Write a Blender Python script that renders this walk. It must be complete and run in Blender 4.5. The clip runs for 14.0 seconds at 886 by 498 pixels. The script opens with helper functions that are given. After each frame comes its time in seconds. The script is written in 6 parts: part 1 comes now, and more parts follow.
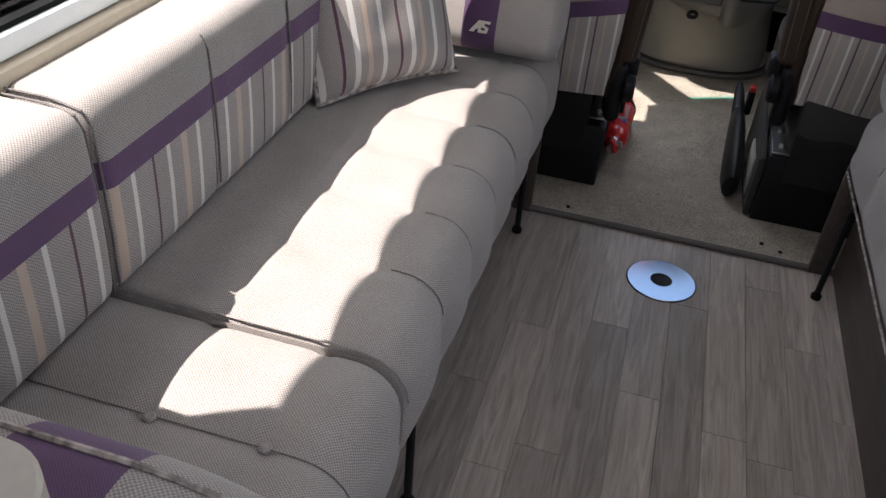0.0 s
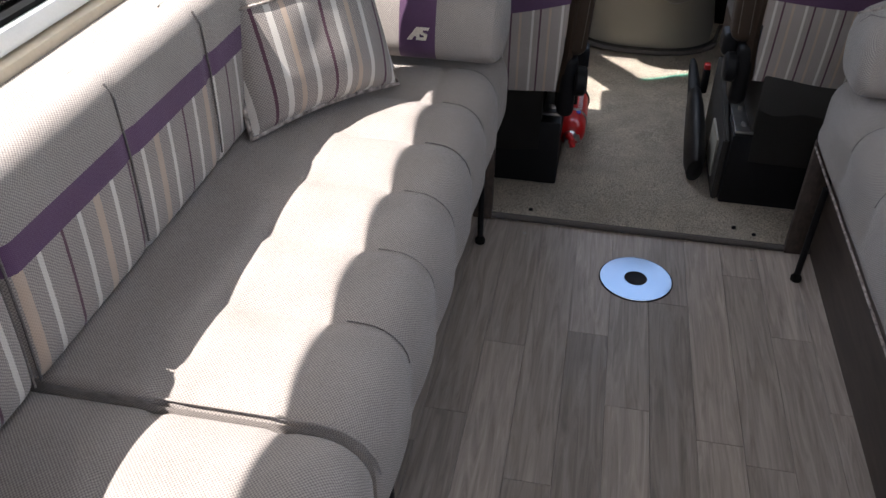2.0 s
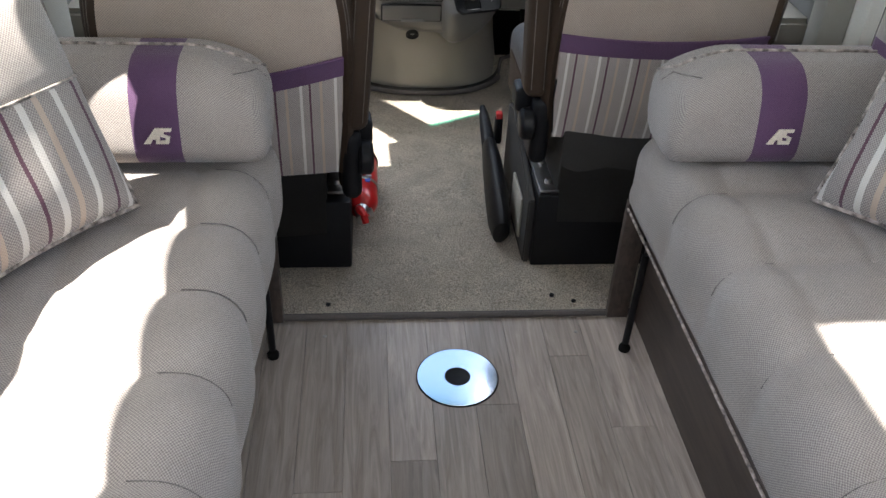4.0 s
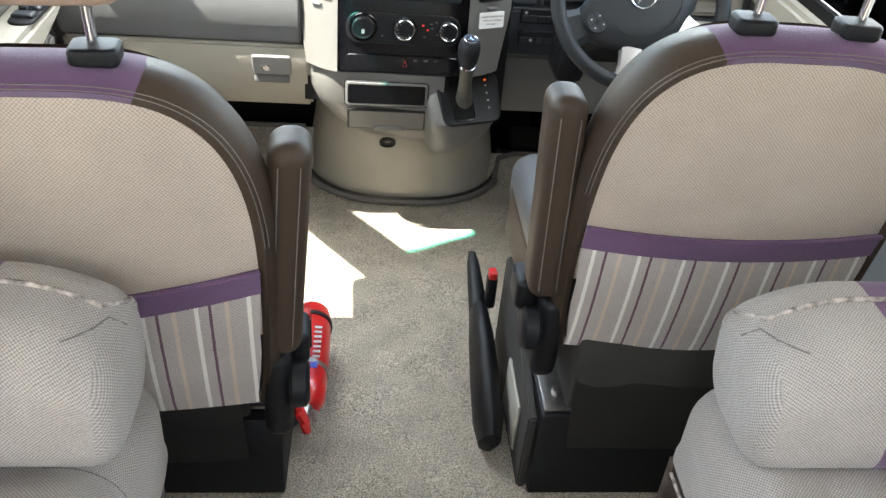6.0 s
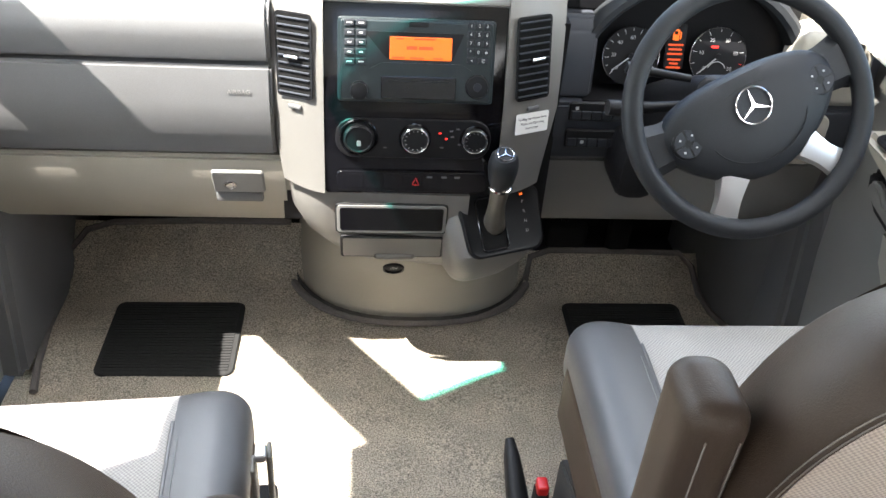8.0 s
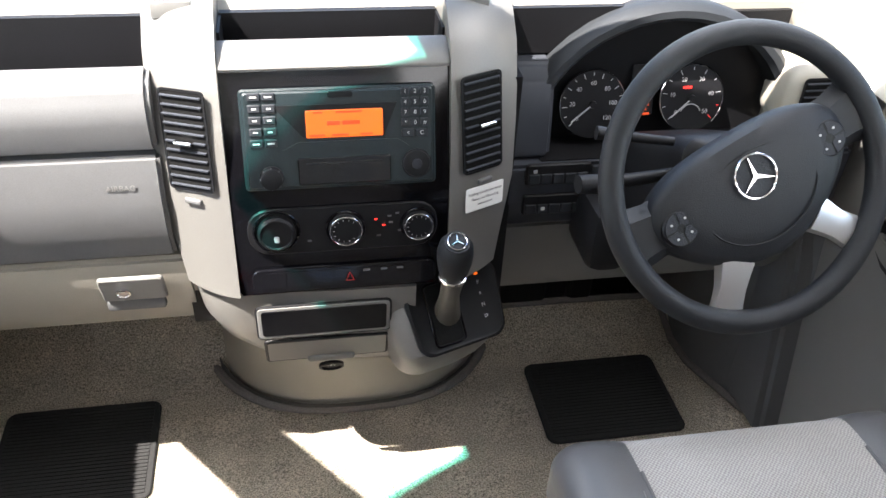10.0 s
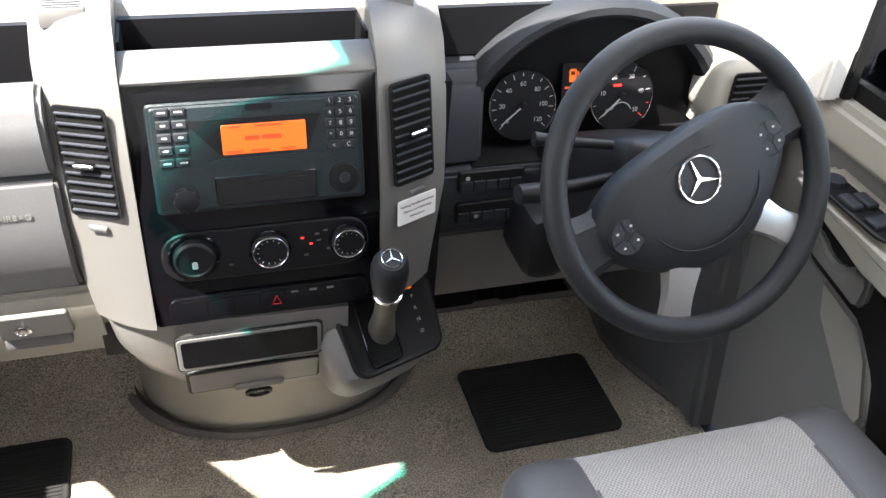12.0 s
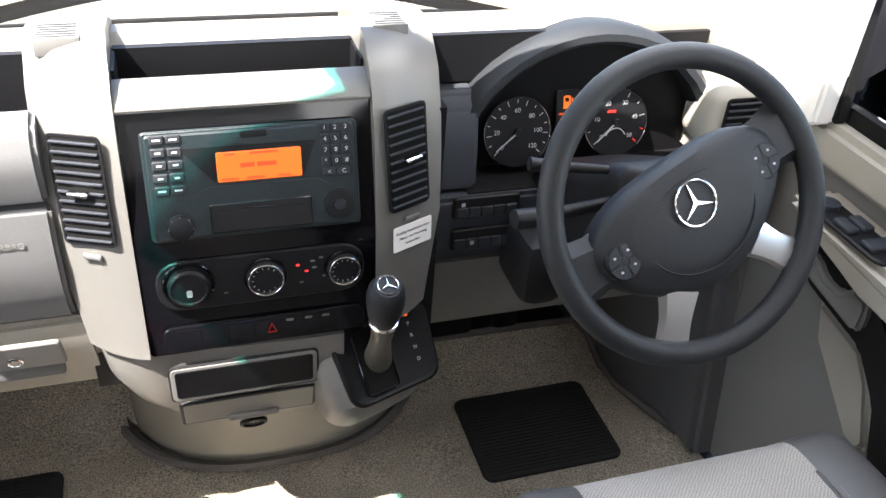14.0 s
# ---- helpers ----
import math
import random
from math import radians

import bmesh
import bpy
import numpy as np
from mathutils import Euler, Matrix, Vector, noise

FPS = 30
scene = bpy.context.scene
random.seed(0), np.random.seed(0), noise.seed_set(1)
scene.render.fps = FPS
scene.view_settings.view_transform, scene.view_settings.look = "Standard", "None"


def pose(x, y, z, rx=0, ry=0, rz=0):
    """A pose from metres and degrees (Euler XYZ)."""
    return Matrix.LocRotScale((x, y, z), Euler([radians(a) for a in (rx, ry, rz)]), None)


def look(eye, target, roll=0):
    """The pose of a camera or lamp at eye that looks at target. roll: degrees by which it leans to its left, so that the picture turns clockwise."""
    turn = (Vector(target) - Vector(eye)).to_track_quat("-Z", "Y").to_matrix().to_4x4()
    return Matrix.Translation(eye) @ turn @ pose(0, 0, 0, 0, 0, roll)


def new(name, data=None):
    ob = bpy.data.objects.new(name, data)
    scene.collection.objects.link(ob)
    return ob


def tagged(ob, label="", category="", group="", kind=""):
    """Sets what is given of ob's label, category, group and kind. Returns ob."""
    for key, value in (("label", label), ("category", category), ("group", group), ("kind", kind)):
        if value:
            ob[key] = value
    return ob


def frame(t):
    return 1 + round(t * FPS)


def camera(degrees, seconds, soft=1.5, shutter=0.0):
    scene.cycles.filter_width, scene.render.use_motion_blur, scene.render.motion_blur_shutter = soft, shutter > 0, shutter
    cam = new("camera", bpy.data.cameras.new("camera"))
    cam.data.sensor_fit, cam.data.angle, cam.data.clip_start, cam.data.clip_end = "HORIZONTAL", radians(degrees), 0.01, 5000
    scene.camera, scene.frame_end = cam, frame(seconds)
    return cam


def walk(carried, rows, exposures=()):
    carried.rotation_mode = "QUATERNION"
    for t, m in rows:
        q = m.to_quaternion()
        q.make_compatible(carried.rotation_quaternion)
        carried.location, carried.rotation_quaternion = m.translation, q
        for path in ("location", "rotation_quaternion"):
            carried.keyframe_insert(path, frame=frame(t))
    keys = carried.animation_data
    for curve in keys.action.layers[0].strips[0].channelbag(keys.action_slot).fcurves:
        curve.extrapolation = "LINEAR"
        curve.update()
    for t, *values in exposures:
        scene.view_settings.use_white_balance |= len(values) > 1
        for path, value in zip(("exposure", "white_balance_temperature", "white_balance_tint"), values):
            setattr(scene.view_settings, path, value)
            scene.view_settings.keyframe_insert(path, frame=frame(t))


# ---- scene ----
cam = camera(55.5, 14.0)
PATH = [
    (0, (-0.144, 0.353, 1.309), (-0.521, 1.941, 0.152), 5.2),
    (0.5, (-0.138, 0.341, 1.299), (-0.636, 1.849, 0.083), 4.0),
    (1, (-0.138, 0.344, 1.297), (-0.649, 1.83, 0.06), 2.7),
    (1.5, (-0.15, 0.391, 1.305), (-0.605, 1.914, 0.09), 1.1),
    (2, (-0.167, 0.495, 1.296), (-0.461, 2.089, 0.125), 0.8),
    (2.5, (-0.2, 0.585, 1.281), (-0.289, 2.225, 0.14), 1.2),
    (3, (-0.193, 0.658, 1.298), (-0.133, 2.29, 0.143), 1.3),
    (5.5, (-0.134, 1.398, 1.307), (0.08, 3.02, 0.157), 3.8),
    (6, (-0.096, 1.583, 1.32), (0.092, 3.211, 0.173), 5.3),
    (6.5, (-0.063, 1.743, 1.317), (0.083, 3.382, 0.18), 5.7),
    (7, (-0.081, 1.902, 1.312), (0.063, 3.527, 0.156), 4.2),
    (7.5, (-0.121, 2.063, 1.32), (0.049, 3.677, 0.151), 3.3),
    (8, (-0.093, 2.185, 1.308), (0.085, 3.793, 0.133), 4.4),
    (10.5, (-0.076, 2.516, 1.301), (0.323, 4.062, 0.097), 2.9),
    (11, (-0.09, 2.537, 1.305), (0.385, 4.057, 0.095), 3.5),
    (11.5, (-0.095, 2.555, 1.3), (0.421, 4.064, 0.093), 4.9),
    (12, (-0.09, 2.56, 1.288), (0.44, 4.067, 0.085), 5.1),
    (12.5, (-0.088, 2.555, 1.286), (0.442, 4.088, 0.115), 5.0),
    (13, (-0.092, 2.555, 1.284), (0.45, 4.117, 0.159), 4.7),
    (13.5, (-0.09, 2.56, 1.278), (0.452, 4.115, 0.144), 4.6),
    (14, (-0.092, 2.561, 1.28), (0.46, 4.107, 0.137), 4.8),
]
EXPOSURES = [(0.0, 1.5, 6380, 13), (3.0, 1.6, 6300, 12), (5.5, 3.45, 6560, 4), (6.5, 2.97, 6560, 6), (8.0, 3.1, 6560, 9), (10.5, 2.84, 6600, 12), (14.0, 2.9, 6600, 12)]
walk(cam, [(t, look(eye, target, roll)) for t, eye, target, roll in PATH], EXPOSURES)

# ---- world and sun: clear sky, high sun from the left and a little behind ----
SUN_WAY = Vector((0.54, 0.25, -1.0)).normalized()
world = bpy.data.worlds.new("sky")
scene.world = world
world.use_nodes = True
wn = world.node_tree
sky = wn.nodes.new("ShaderNodeTexSky")
sky.sky_type, sky.sun_disc = "NISHITA", False
sky.sun_elevation, sky.sun_rotation = radians(59.2), radians(-115)
wn.links.new(sky.outputs["Color"], wn.nodes["Background"].inputs["Color"])
wn.nodes["Background"].inputs["Strength"].default_value = 0.15
sun = new("sun", bpy.data.lights.new("sun", "SUN"))
sun.data.energy, sun.data.angle, sun.data.color = 5.0, radians(0.5), (1.0, 0.95, 0.88)
sun.matrix_world = look(tuple(-10 * SUN_WAY), (0, 0, 0))



def window_light(c, target, w, h, watts):
    """Sky light standing in a window's opening."""
    lamp = new("window_light", bpy.data.lights.new("window_light", "AREA"))
    lamp.data.shape, lamp.data.size, lamp.data.size_y, lamp.data.energy, lamp.data.color = "RECTANGLE", w, h, watts, (0.97, 0.98, 1.0)
    lamp.matrix_world = look(c, target)


# the first four fill from unseen openings added behind and on the kerb side
window_light((-0.955, -0.22, 1.22), (0.3, 1.0, 0.0), 0.85, 0.5, 0.3)
window_light((0.955, -0.22, 1.22), (0, 1.4, 0.2), 0.85, 0.5, 1.5)
window_light((0, -0.2, 1.97), (0, 0.3, 0), 0.5, 0.5, 0.35)
window_light((0.955, 1.4, 1.10), (0, 1.4, 0.7), 1.3, 0.42, 0.9)
window_light((-0.955, 1.45, 1.10), (0.5, 1.45, 0.95), 1.0, 0.40, 1.1)
window_light((-0.19, 1.3, 2.0), (-0.19, 1.3, 0), 0.36, 0.38, 1.2)
window_light((-0.50, 3.47, 1.20), (-0.45, 3.25, 0.0), 0.5, 0.5, 2.0)
window_light((0.52, 3.42, 1.20), (0.3, 2.7, 0.2), 0.45, 0.5, 0.85)
window_light((-0.85, 2.95, 1.05), (-0.1, 2.75, 0.0), 0.6, 0.45, 0.5)
window_light((0.85, 2.85, 1.05), (0, 2.85, 0.4), 0.5, 0.45, 0.8)


# ---- materials ----
def mat(name, rgb, rough=0.6, metal=0.0, grain=0.0, scale=300.0, bump=0.0, blotch=0.0, blotch_scale=6.0, coat=0.0, spread=0.0, spec=0.5):
    """A surface with fine grain, larger blotches and relief; spread varies it from piece to piece."""
    m = bpy.data.materials.new(name)
    m.use_nodes = True
    t = m.node_tree
    b = t.nodes["Principled BSDF"]
    b.inputs["Roughness"].default_value, b.inputs["Metallic"].default_value = rough, metal
    b.inputs["Coat Weight"].default_value = coat
    b.inputs["Specular IOR Level"].default_value = spec
    b.inputs["Coat Roughness"].default_value = 0.05
    tc = t.nodes.new("ShaderNodeTexCoord")
    fine = t.nodes.new("ShaderNodeTexNoise")
    fine.inputs["Scale"].default_value, fine.inputs["Detail"].default_value = scale, 3
    big = t.nodes.new("ShaderNodeTexNoise")
    big.inputs["Scale"].default_value, big.inputs["Detail"].default_value = blotch_scale, 4
    for n in (fine, big):
        t.links.new(tc.outputs["Object"], n.inputs["Vector"])

    def around(src, amount):
        r = t.nodes.new("ShaderNodeMapRange")
        r.inputs["From Min"].default_value, r.inputs["From Max"].default_value = 0.25, 0.75
        r.inputs["To Min"].default_value, r.inputs["To Max"].default_value = 1 - amount, 1 + amount
        t.links.new(src, r.inputs["Value"])
        return r.outputs["Result"]

    def times(a, c):
        n = t.nodes.new("ShaderNodeMath")
        n.operation = "MULTIPLY"
        t.links.new(a, n.inputs[0])
        t.links.new(c, n.inputs[1])
        return n.outputs[0]

    f = times(around(fine.outputs["Fac"], grain), around(big.outputs["Fac"], blotch))
    if spread:
        oi = t.nodes.new("ShaderNodeObjectInfo")
        r = t.nodes.new("ShaderNodeMapRange")
        r.inputs["To Min"].default_value, r.inputs["To Max"].default_value = 1 - spread, 1 + spread
        t.links.new(oi.outputs["Random"], r.inputs["Value"])
        f = times(f, r.outputs["Result"])
    v = t.nodes.new("ShaderNodeVectorMath")
    v.operation = "SCALE"
    v.inputs[0].default_value = rgb
    t.links.new(f, v.inputs["Scale"])
    t.links.new(v.outputs[0], b.inputs["Base Color"])
    if bump:
        bp = t.nodes.new("ShaderNodeBump")
        bp.inputs["Strength"].default_value, bp.inputs["Distance"].default_value = bump, 0.002
        t.links.new(fine.outputs["Fac"], bp.inputs["Height"])
        t.links.new(bp.outputs["Normal"], b.inputs["Normal"])
    return m


def fabric(name, light, dark, thread=0.0024, stripes=None, axis=1, period=0.173, twill=True, rough=0.95):
    """Woven cloth: a weave of two thread colours, with stripes across one axis when given."""
    m = bpy.data.materials.new(name)
    m.use_nodes = True
    t = m.node_tree
    b = t.nodes["Principled BSDF"]
    b.inputs["Roughness"].default_value = rough
    b.inputs["Sheen Weight"].default_value = 0.15
    b.inputs["Specular IOR Level"].default_value = 0.2
    tc = t.nodes.new("ShaderNodeTexCoord")
    wob = t.nodes.new("ShaderNodeTexNoise")
    wob.inputs["Scale"].default_value = 90
    t.links.new(tc.outputs["Object"], wob.inputs["Vector"])
    mixv = t.nodes.new("ShaderNodeMix")
    mixv.data_type = "VECTOR"
    mixv.inputs["Factor"].default_value = 0.0016
    t.links.new(tc.outputs["Object"], mixv.inputs["A"])
    t.links.new(wob.outputs["Color"], mixv.inputs["B"])

    def math2(op, a, c):
        n = t.nodes.new("ShaderNodeMath")
        n.operation = op
        for i, q in enumerate((a, c)):
            if isinstance(q, (int, float)):
                n.inputs[i].default_value = q
            else:
                t.links.new(q, n.inputs[i])
        return n.outputs[0]

    um = t.nodes.new("ShaderNodeUVMap")
    um.uv_map = "weave"
    us = t.nodes.new("ShaderNodeSeparateXYZ")
    t.links.new(um.outputs["UV"], us.inputs[0])
    jit = t.nodes.new("ShaderNodeTexNoise")
    jit.inputs["Scale"].default_value = 60
    t.links.new(tc.outputs["Object"], jit.inputs["Vector"])
    wander = math2("MULTIPLY", jit.outputs["Fac"], 4.5)
    over = math2("SINE", math2("ADD", wander, math2("MULTIPLY", us.outputs[0], math.pi / thread)), 0)
    under = math2("SINE", math2("ADD", wander, math2("MULTIPLY", us.outputs[1], math.pi / thread)), 0)
    weave = math2("ADD", 0.5, math2("MULTIPLY", math2("MULTIPLY", over, under), 0.5))
    big = t.nodes.new("ShaderNodeTexNoise")
    big.inputs["Scale"].default_value, big.inputs["Detail"].default_value = 9, 5
    t.links.new(tc.outputs["Object"], big.inputs["Vector"])
    fine = t.nodes.new("ShaderNodeTexNoise")
    fine.inputs["Scale"].default_value, fine.inputs["Detail"].default_value = 420, 2
    t.links.new(tc.outputs["Object"], fine.inputs["Vector"])
    fac = math2("ADD", math2("ADD", 0.02, math2("MULTIPLY", weave, 0.62)), math2("MULTIPLY", fine.outputs["Fac"], 0.45))
    mix = t.nodes.new("ShaderNodeMix")
    mix.data_type = "RGBA"
    t.links.new(fac, mix.inputs["Factor"])
    mix.inputs["A"].default_value, mix.inputs["B"].default_value = (*dark, 1), (*light, 1)
    colour = mix.outputs["Result"]
    if stripes:
        sep = t.nodes.new("ShaderNodeSeparateXYZ")
        t.links.new(mixv.outputs["Result"], sep.inputs[0])
        fr = math2("FRACT", math2("DIVIDE", math2("ADD", sep.outputs[axis], 50 * period), period), 0)
        ramp = t.nodes.new("ShaderNodeValToRGB")
        ramp.color_ramp.interpolation = "CONSTANT"
        els = ramp.color_ramp.elements
        els[0].position, els[0].color = 0, (0, 0, 0, 0)
        els.remove(els[1])
        for start, end, rgb in stripes:
            e = els.new(start)
            e.color = (*rgb, 1)
            e = els.new(end)
            e.color = (0, 0, 0, 0)
        t.links.new(fr, ramp.inputs["Fac"])
        cover = t.nodes.new("ShaderNodeMix")
        cover.data_type = "RGBA"
        t.links.new(math2("MULTIPLY", ramp.outputs["Alpha"], math2("ADD", 0.72, math2("MULTIPLY", fac, 0.4))), cover.inputs["Factor"])
        t.links.new(colour, cover.inputs["A"])
        t.links.new(ramp.outputs["Color"], cover.inputs["B"])
        colour = cover.outputs["Result"]
    v = t.nodes.new("ShaderNodeVectorMath")
    v.operation = "SCALE"
    t.links.new(colour, v.inputs[0])
    t.links.new(math2("ADD", 0.82, math2("MULTIPLY", big.outputs["Fac"], 0.36)), v.inputs["Scale"])
    t.links.new(v.outputs[0], b.inputs["Base Color"])
    bp = t.nodes.new("ShaderNodeBump")
    bp.inputs["Strength"].default_value, bp.inputs["Distance"].default_value = 0.5, 0.0012
    t.links.new(fac, bp.inputs["Height"])
    t.links.new(bp.outputs["Normal"], b.inputs["Normal"])
    return m


def wood(name, dark, light, spread=0.18, rough=0.5, scale=1.0):
    """Grained boards, the grain along y."""
    m = bpy.data.materials.new(name)
    m.use_nodes = True
    t = m.node_tree
    b = t.nodes["Principled BSDF"]
    b.inputs["Roughness"].default_value = rough
    tc = t.nodes.new("ShaderNodeTexCoord")
    oi = t.nodes.new("ShaderNodeObjectInfo")
    off = t.nodes.new("ShaderNodeVectorMath")
    off.operation = "MULTIPLY_ADD"
    off.inputs[1].default_value = (7, 13, 5)
    t.links.new(oi.outputs["Random"], off.inputs[0])
    t.links.new(tc.outputs["Object"], off.inputs[2])
    mp = t.nodes.new("ShaderNodeMapping")
    mp.inputs["Scale"].default_value = (60 * scale, 4 * scale, 30 * scale)
    t.links.new(off.outputs[0], mp.inputs["Vector"])
    n = t.nodes.new("ShaderNodeTexNoise")
    n.inputs["Scale"].default_value, n.inputs["Detail"].default_value, n.inputs["Distortion"].default_value = 1.0, 8, 1.2
    n.inputs["Roughness"].default_value = 0.65
    t.links.new(mp.outputs[0], n.inputs["Vector"])
    ramp = t.nodes.new("ShaderNodeValToRGB")
    els = ramp.color_ramp.elements
    els[0].position, els[0].color = 0.3, (*dark, 1)
    els[1].position, els[1].color = 0.68, (*light, 1)
    t.links.new(n.outputs["Fac"], ramp.inputs["Fac"])
    r = t.nodes.new("ShaderNodeMapRange")
    r.inputs["To Min"].default_value, r.inputs["To Max"].default_value = 1 - spread, 1 + spread
    t.links.new(oi.outputs["Random"], r.inputs["Value"])
    v = t.nodes.new("ShaderNodeVectorMath")
    v.operation = "SCALE"
    t.links.new(ramp.outputs["Color"], v.inputs[0])
    t.links.new(r.outputs["Result"], v.inputs["Scale"])
    t.links.new(v.outputs[0], b.inputs["Base Color"])
    bp = t.nodes.new("ShaderNodeBump")
    bp.inputs["Strength"].default_value, bp.inputs["Distance"].default_value = 0.12, 0.001
    t.links.new(n.outputs["Fac"], bp.inputs["Height"])
    t.links.new(bp.outputs["Normal"], b.inputs["Normal"])
    return m


def glowing(name, rgb, strength):
    m = bpy.data.materials.new(name)
    m.use_nodes = True
    b = m.node_tree.nodes["Principled BSDF"]
    b.inputs["Base Color"].default_value = (*[c * 0.3 for c in rgb], 1)
    b.inputs["Emission Color"].default_value = (*rgb, 1)
    b.inputs["Emission Strength"].default_value = strength
    return m


def clear(name, rgb, rough=0.0, tint_only=False):
    m = bpy.data.materials.new(name)
    m.use_nodes = True
    t = m.node_tree
    out = t.nodes["Material Output"]
    tr = t.nodes.new("ShaderNodeBsdfTransparent")
    tr.inputs["Color"].default_value = (*rgb, 1)
    if tint_only:
        t.links.new(tr.outputs[0], out.inputs["Surface"])
        return m
    gl = t.nodes.new("ShaderNodeBsdfGlossy")
    gl.inputs["Roughness"].default_value = rough
    fr = t.nodes.new("ShaderNodeFresnel")
    mx = t.nodes.new("ShaderNodeMixShader")
    t.links.new(fr.outputs[0], mx.inputs[0])
    t.links.new(tr.outputs[0], mx.inputs[1])
    t.links.new(gl.outputs[0], mx.inputs[2])
    t.links.new(mx.outputs[0], out.inputs["Surface"])
    return m


WHITE_S, DARK_S, BEIGE_S = (0.56, 0.52, 0.48), (0.085, 0.035, 0.055), (0.42, 0.32, 0.25)
TAUPE_L, TAUPE_D = (0.425, 0.376, 0.344), (0.060, 0.052, 0.048)
M_FAB = fabric("taupe weave", TAUPE_L, TAUPE_D)
M_FABC = fabric("pale taupe weave", (0.43, 0.352, 0.292), (0.155, 0.124, 0.102), thread=0.0026)
M_FABS = fabric("seat centre weave", (0.35, 0.328, 0.308), (0.105, 0.098, 0.092), thread=0.0027)
SOFA_STRIPES = [(0.0, 0.035, DARK_S), (0.22, 0.275, WHITE_S), (0.45, 0.54, BEIGE_S), (0.70, 0.755, WHITE_S)]
M_STRIPE_Y = fabric("striped weave along", TAUPE_L, TAUPE_D, stripes=SOFA_STRIPES, axis=1, thread=0.0026)
POCKET_STRIPES = [(0.0, 0.085, WHITE_S), (0.27, 0.33, DARK_S), (0.58, 0.66, BEIGE_S)]
M_STRIPE_X = fabric("striped weave across", (0.42, 0.37, 0.34), (0.15, 0.13, 0.12), stripes=POCKET_STRIPES, axis=0, period=0.0705, thread=0.0026)
CUSHION_STRIPES = [(0.0, 0.05, DARK_S), (0.2, 0.29, WHITE_S), (0.42, 0.5, BEIGE_S), (0.68, 0.76, WHITE_S)]
M_STRIPE_C = fabric("striped cushion weave", TAUPE_L, TAUPE_D, stripes=CUSHION_STRIPES, axis=0, period=0.135, thread=0.0026)
M_PURPLE = fabric("purple cloth", (0.120, 0.064, 0.126), (0.064, 0.032, 0.068), thread=0.0016)
M_PIPING = mat("piping cord", (0.27, 0.23, 0.205), 0.9, grain=0.95, scale=75, bump=0.4)
M_THREAD = mat("seam thread", (0.12, 0.105, 0.10), 0.9, grain=0.4, scale=500, bump=0.3)
M_PALE_THREAD = mat("pale stitching", (0.12, 0.10, 0.085), 0.8, grain=0.3, scale=700)
M_LEATHER = mat("taupe leather", (0.038, 0.025, 0.017), 0.5, spec=0.2, grain=0.12, scale=700, bump=0.25, blotch=0.1)
M_LEATHER_TAN = mat("tan leather", (0.29, 0.20, 0.145), 0.55, grain=0.12, scale=500, bump=0.25, blotch=0.1)
M_LEATHER_GREY = mat("grey leather", (0.060, 0.059, 0.060), 0.45, grain=0.1, scale=700, bump=0.22, blotch=0.08)
M_CARPET = mat("grey carpet", (0.47, 0.420, 0.350), 1.0, grain=0.85, scale=340, bump=1.0, blotch=0.16, blotch_scale=14)
M_CARPET_EDGE = mat("carpet binding", (0.10, 0.09, 0.085), 0.9, grain=0.3, scale=400, bump=0.4)
M_MAT = mat("black mat", (0.008, 0.008, 0.008), 0.95, grain=0.5, scale=500, bump=0.4)
M_PLANK = wood("grey oak vinyl", (0.195, 0.166, 0.145), (0.405, 0.35, 0.312), spread=0.22, rough=0.42)
M_WOOD_DARK = wood("dark walnut laminate", (0.028, 0.020, 0.016), (0.075, 0.055, 0.045), spread=0.05)
M_BLACK = mat("black plastic", (0.005, 0.005, 0.006), 0.5, spec=0.22, grain=0.25, scale=600, bump=0.2, blotch=0.2)
M_BLACK_SOFT = mat("dark skirt", (0.022, 0.020, 0.018), 0.8, grain=0.3, scale=400, bump=0.3, blotch=0.2)
M_GLOSS = mat("piano black", (0.003, 0.003, 0.004), 0.08, blotch=0.2, spec=0.35)
M_WHEEL = mat("black wheel leather", (0.009, 0.010, 0.012), 0.55, spec=0.28, grain=0.15, scale=700, bump=0.25, blotch=0.1)
M_DASH = mat("anthracite dash", (0.092, 0.092, 0.094), 0.6, spec=0.25, grain=0.12, scale=900, bump=0.14, blotch=0.08)
M_DASH_DARK = mat("dark dash", (0.013, 0.015, 0.019), 0.6, spec=0.3, grain=0.14, scale=420, bump=0.4, blotch=0.08)
# teal cast of the windscreen band's light is put into this colour
M_RADIO = mat("black radio plastic with teal light", (0.006, 0.0115, 0.0135), 0.42, spec=0.4, grain=0.14, scale=420, bump=0.3, blotch=0.08)
M_SLATE = mat("slate grained fascia", (0.026, 0.029, 0.036), 0.6, spec=0.3, grain=0.12, scale=900, bump=0.12, blotch=0.08)
M_GREY = mat("warm grey plastic", (0.255, 0.238, 0.205), 0.6, grain=0.08, scale=800, bump=0.12, blotch=0.06)
M_SILVER = mat("silver paint", (0.140, 0.135, 0.126), 0.42, metal=0.2, grain=0.05, scale=600, blotch=0.05)
M_CHROME = mat("chrome", (0.75, 0.75, 0.76), 0.15, metal=1.0, blotch=0.04)
M_ALU = mat("satin aluminium", (0.62, 0.62, 0.63), 0.32, metal=0.92, blotch=0.04)
M_STEEL = mat("bare steel", (0.35, 0.34, 0.33), 0.35, metal=1.0, blotch=0.2, blotch_scale=30)
M_RED = mat("red enamel", (0.40, 0.010, 0.011), 0.3, grain=0.04, blotch=0.08, coat=0.3)
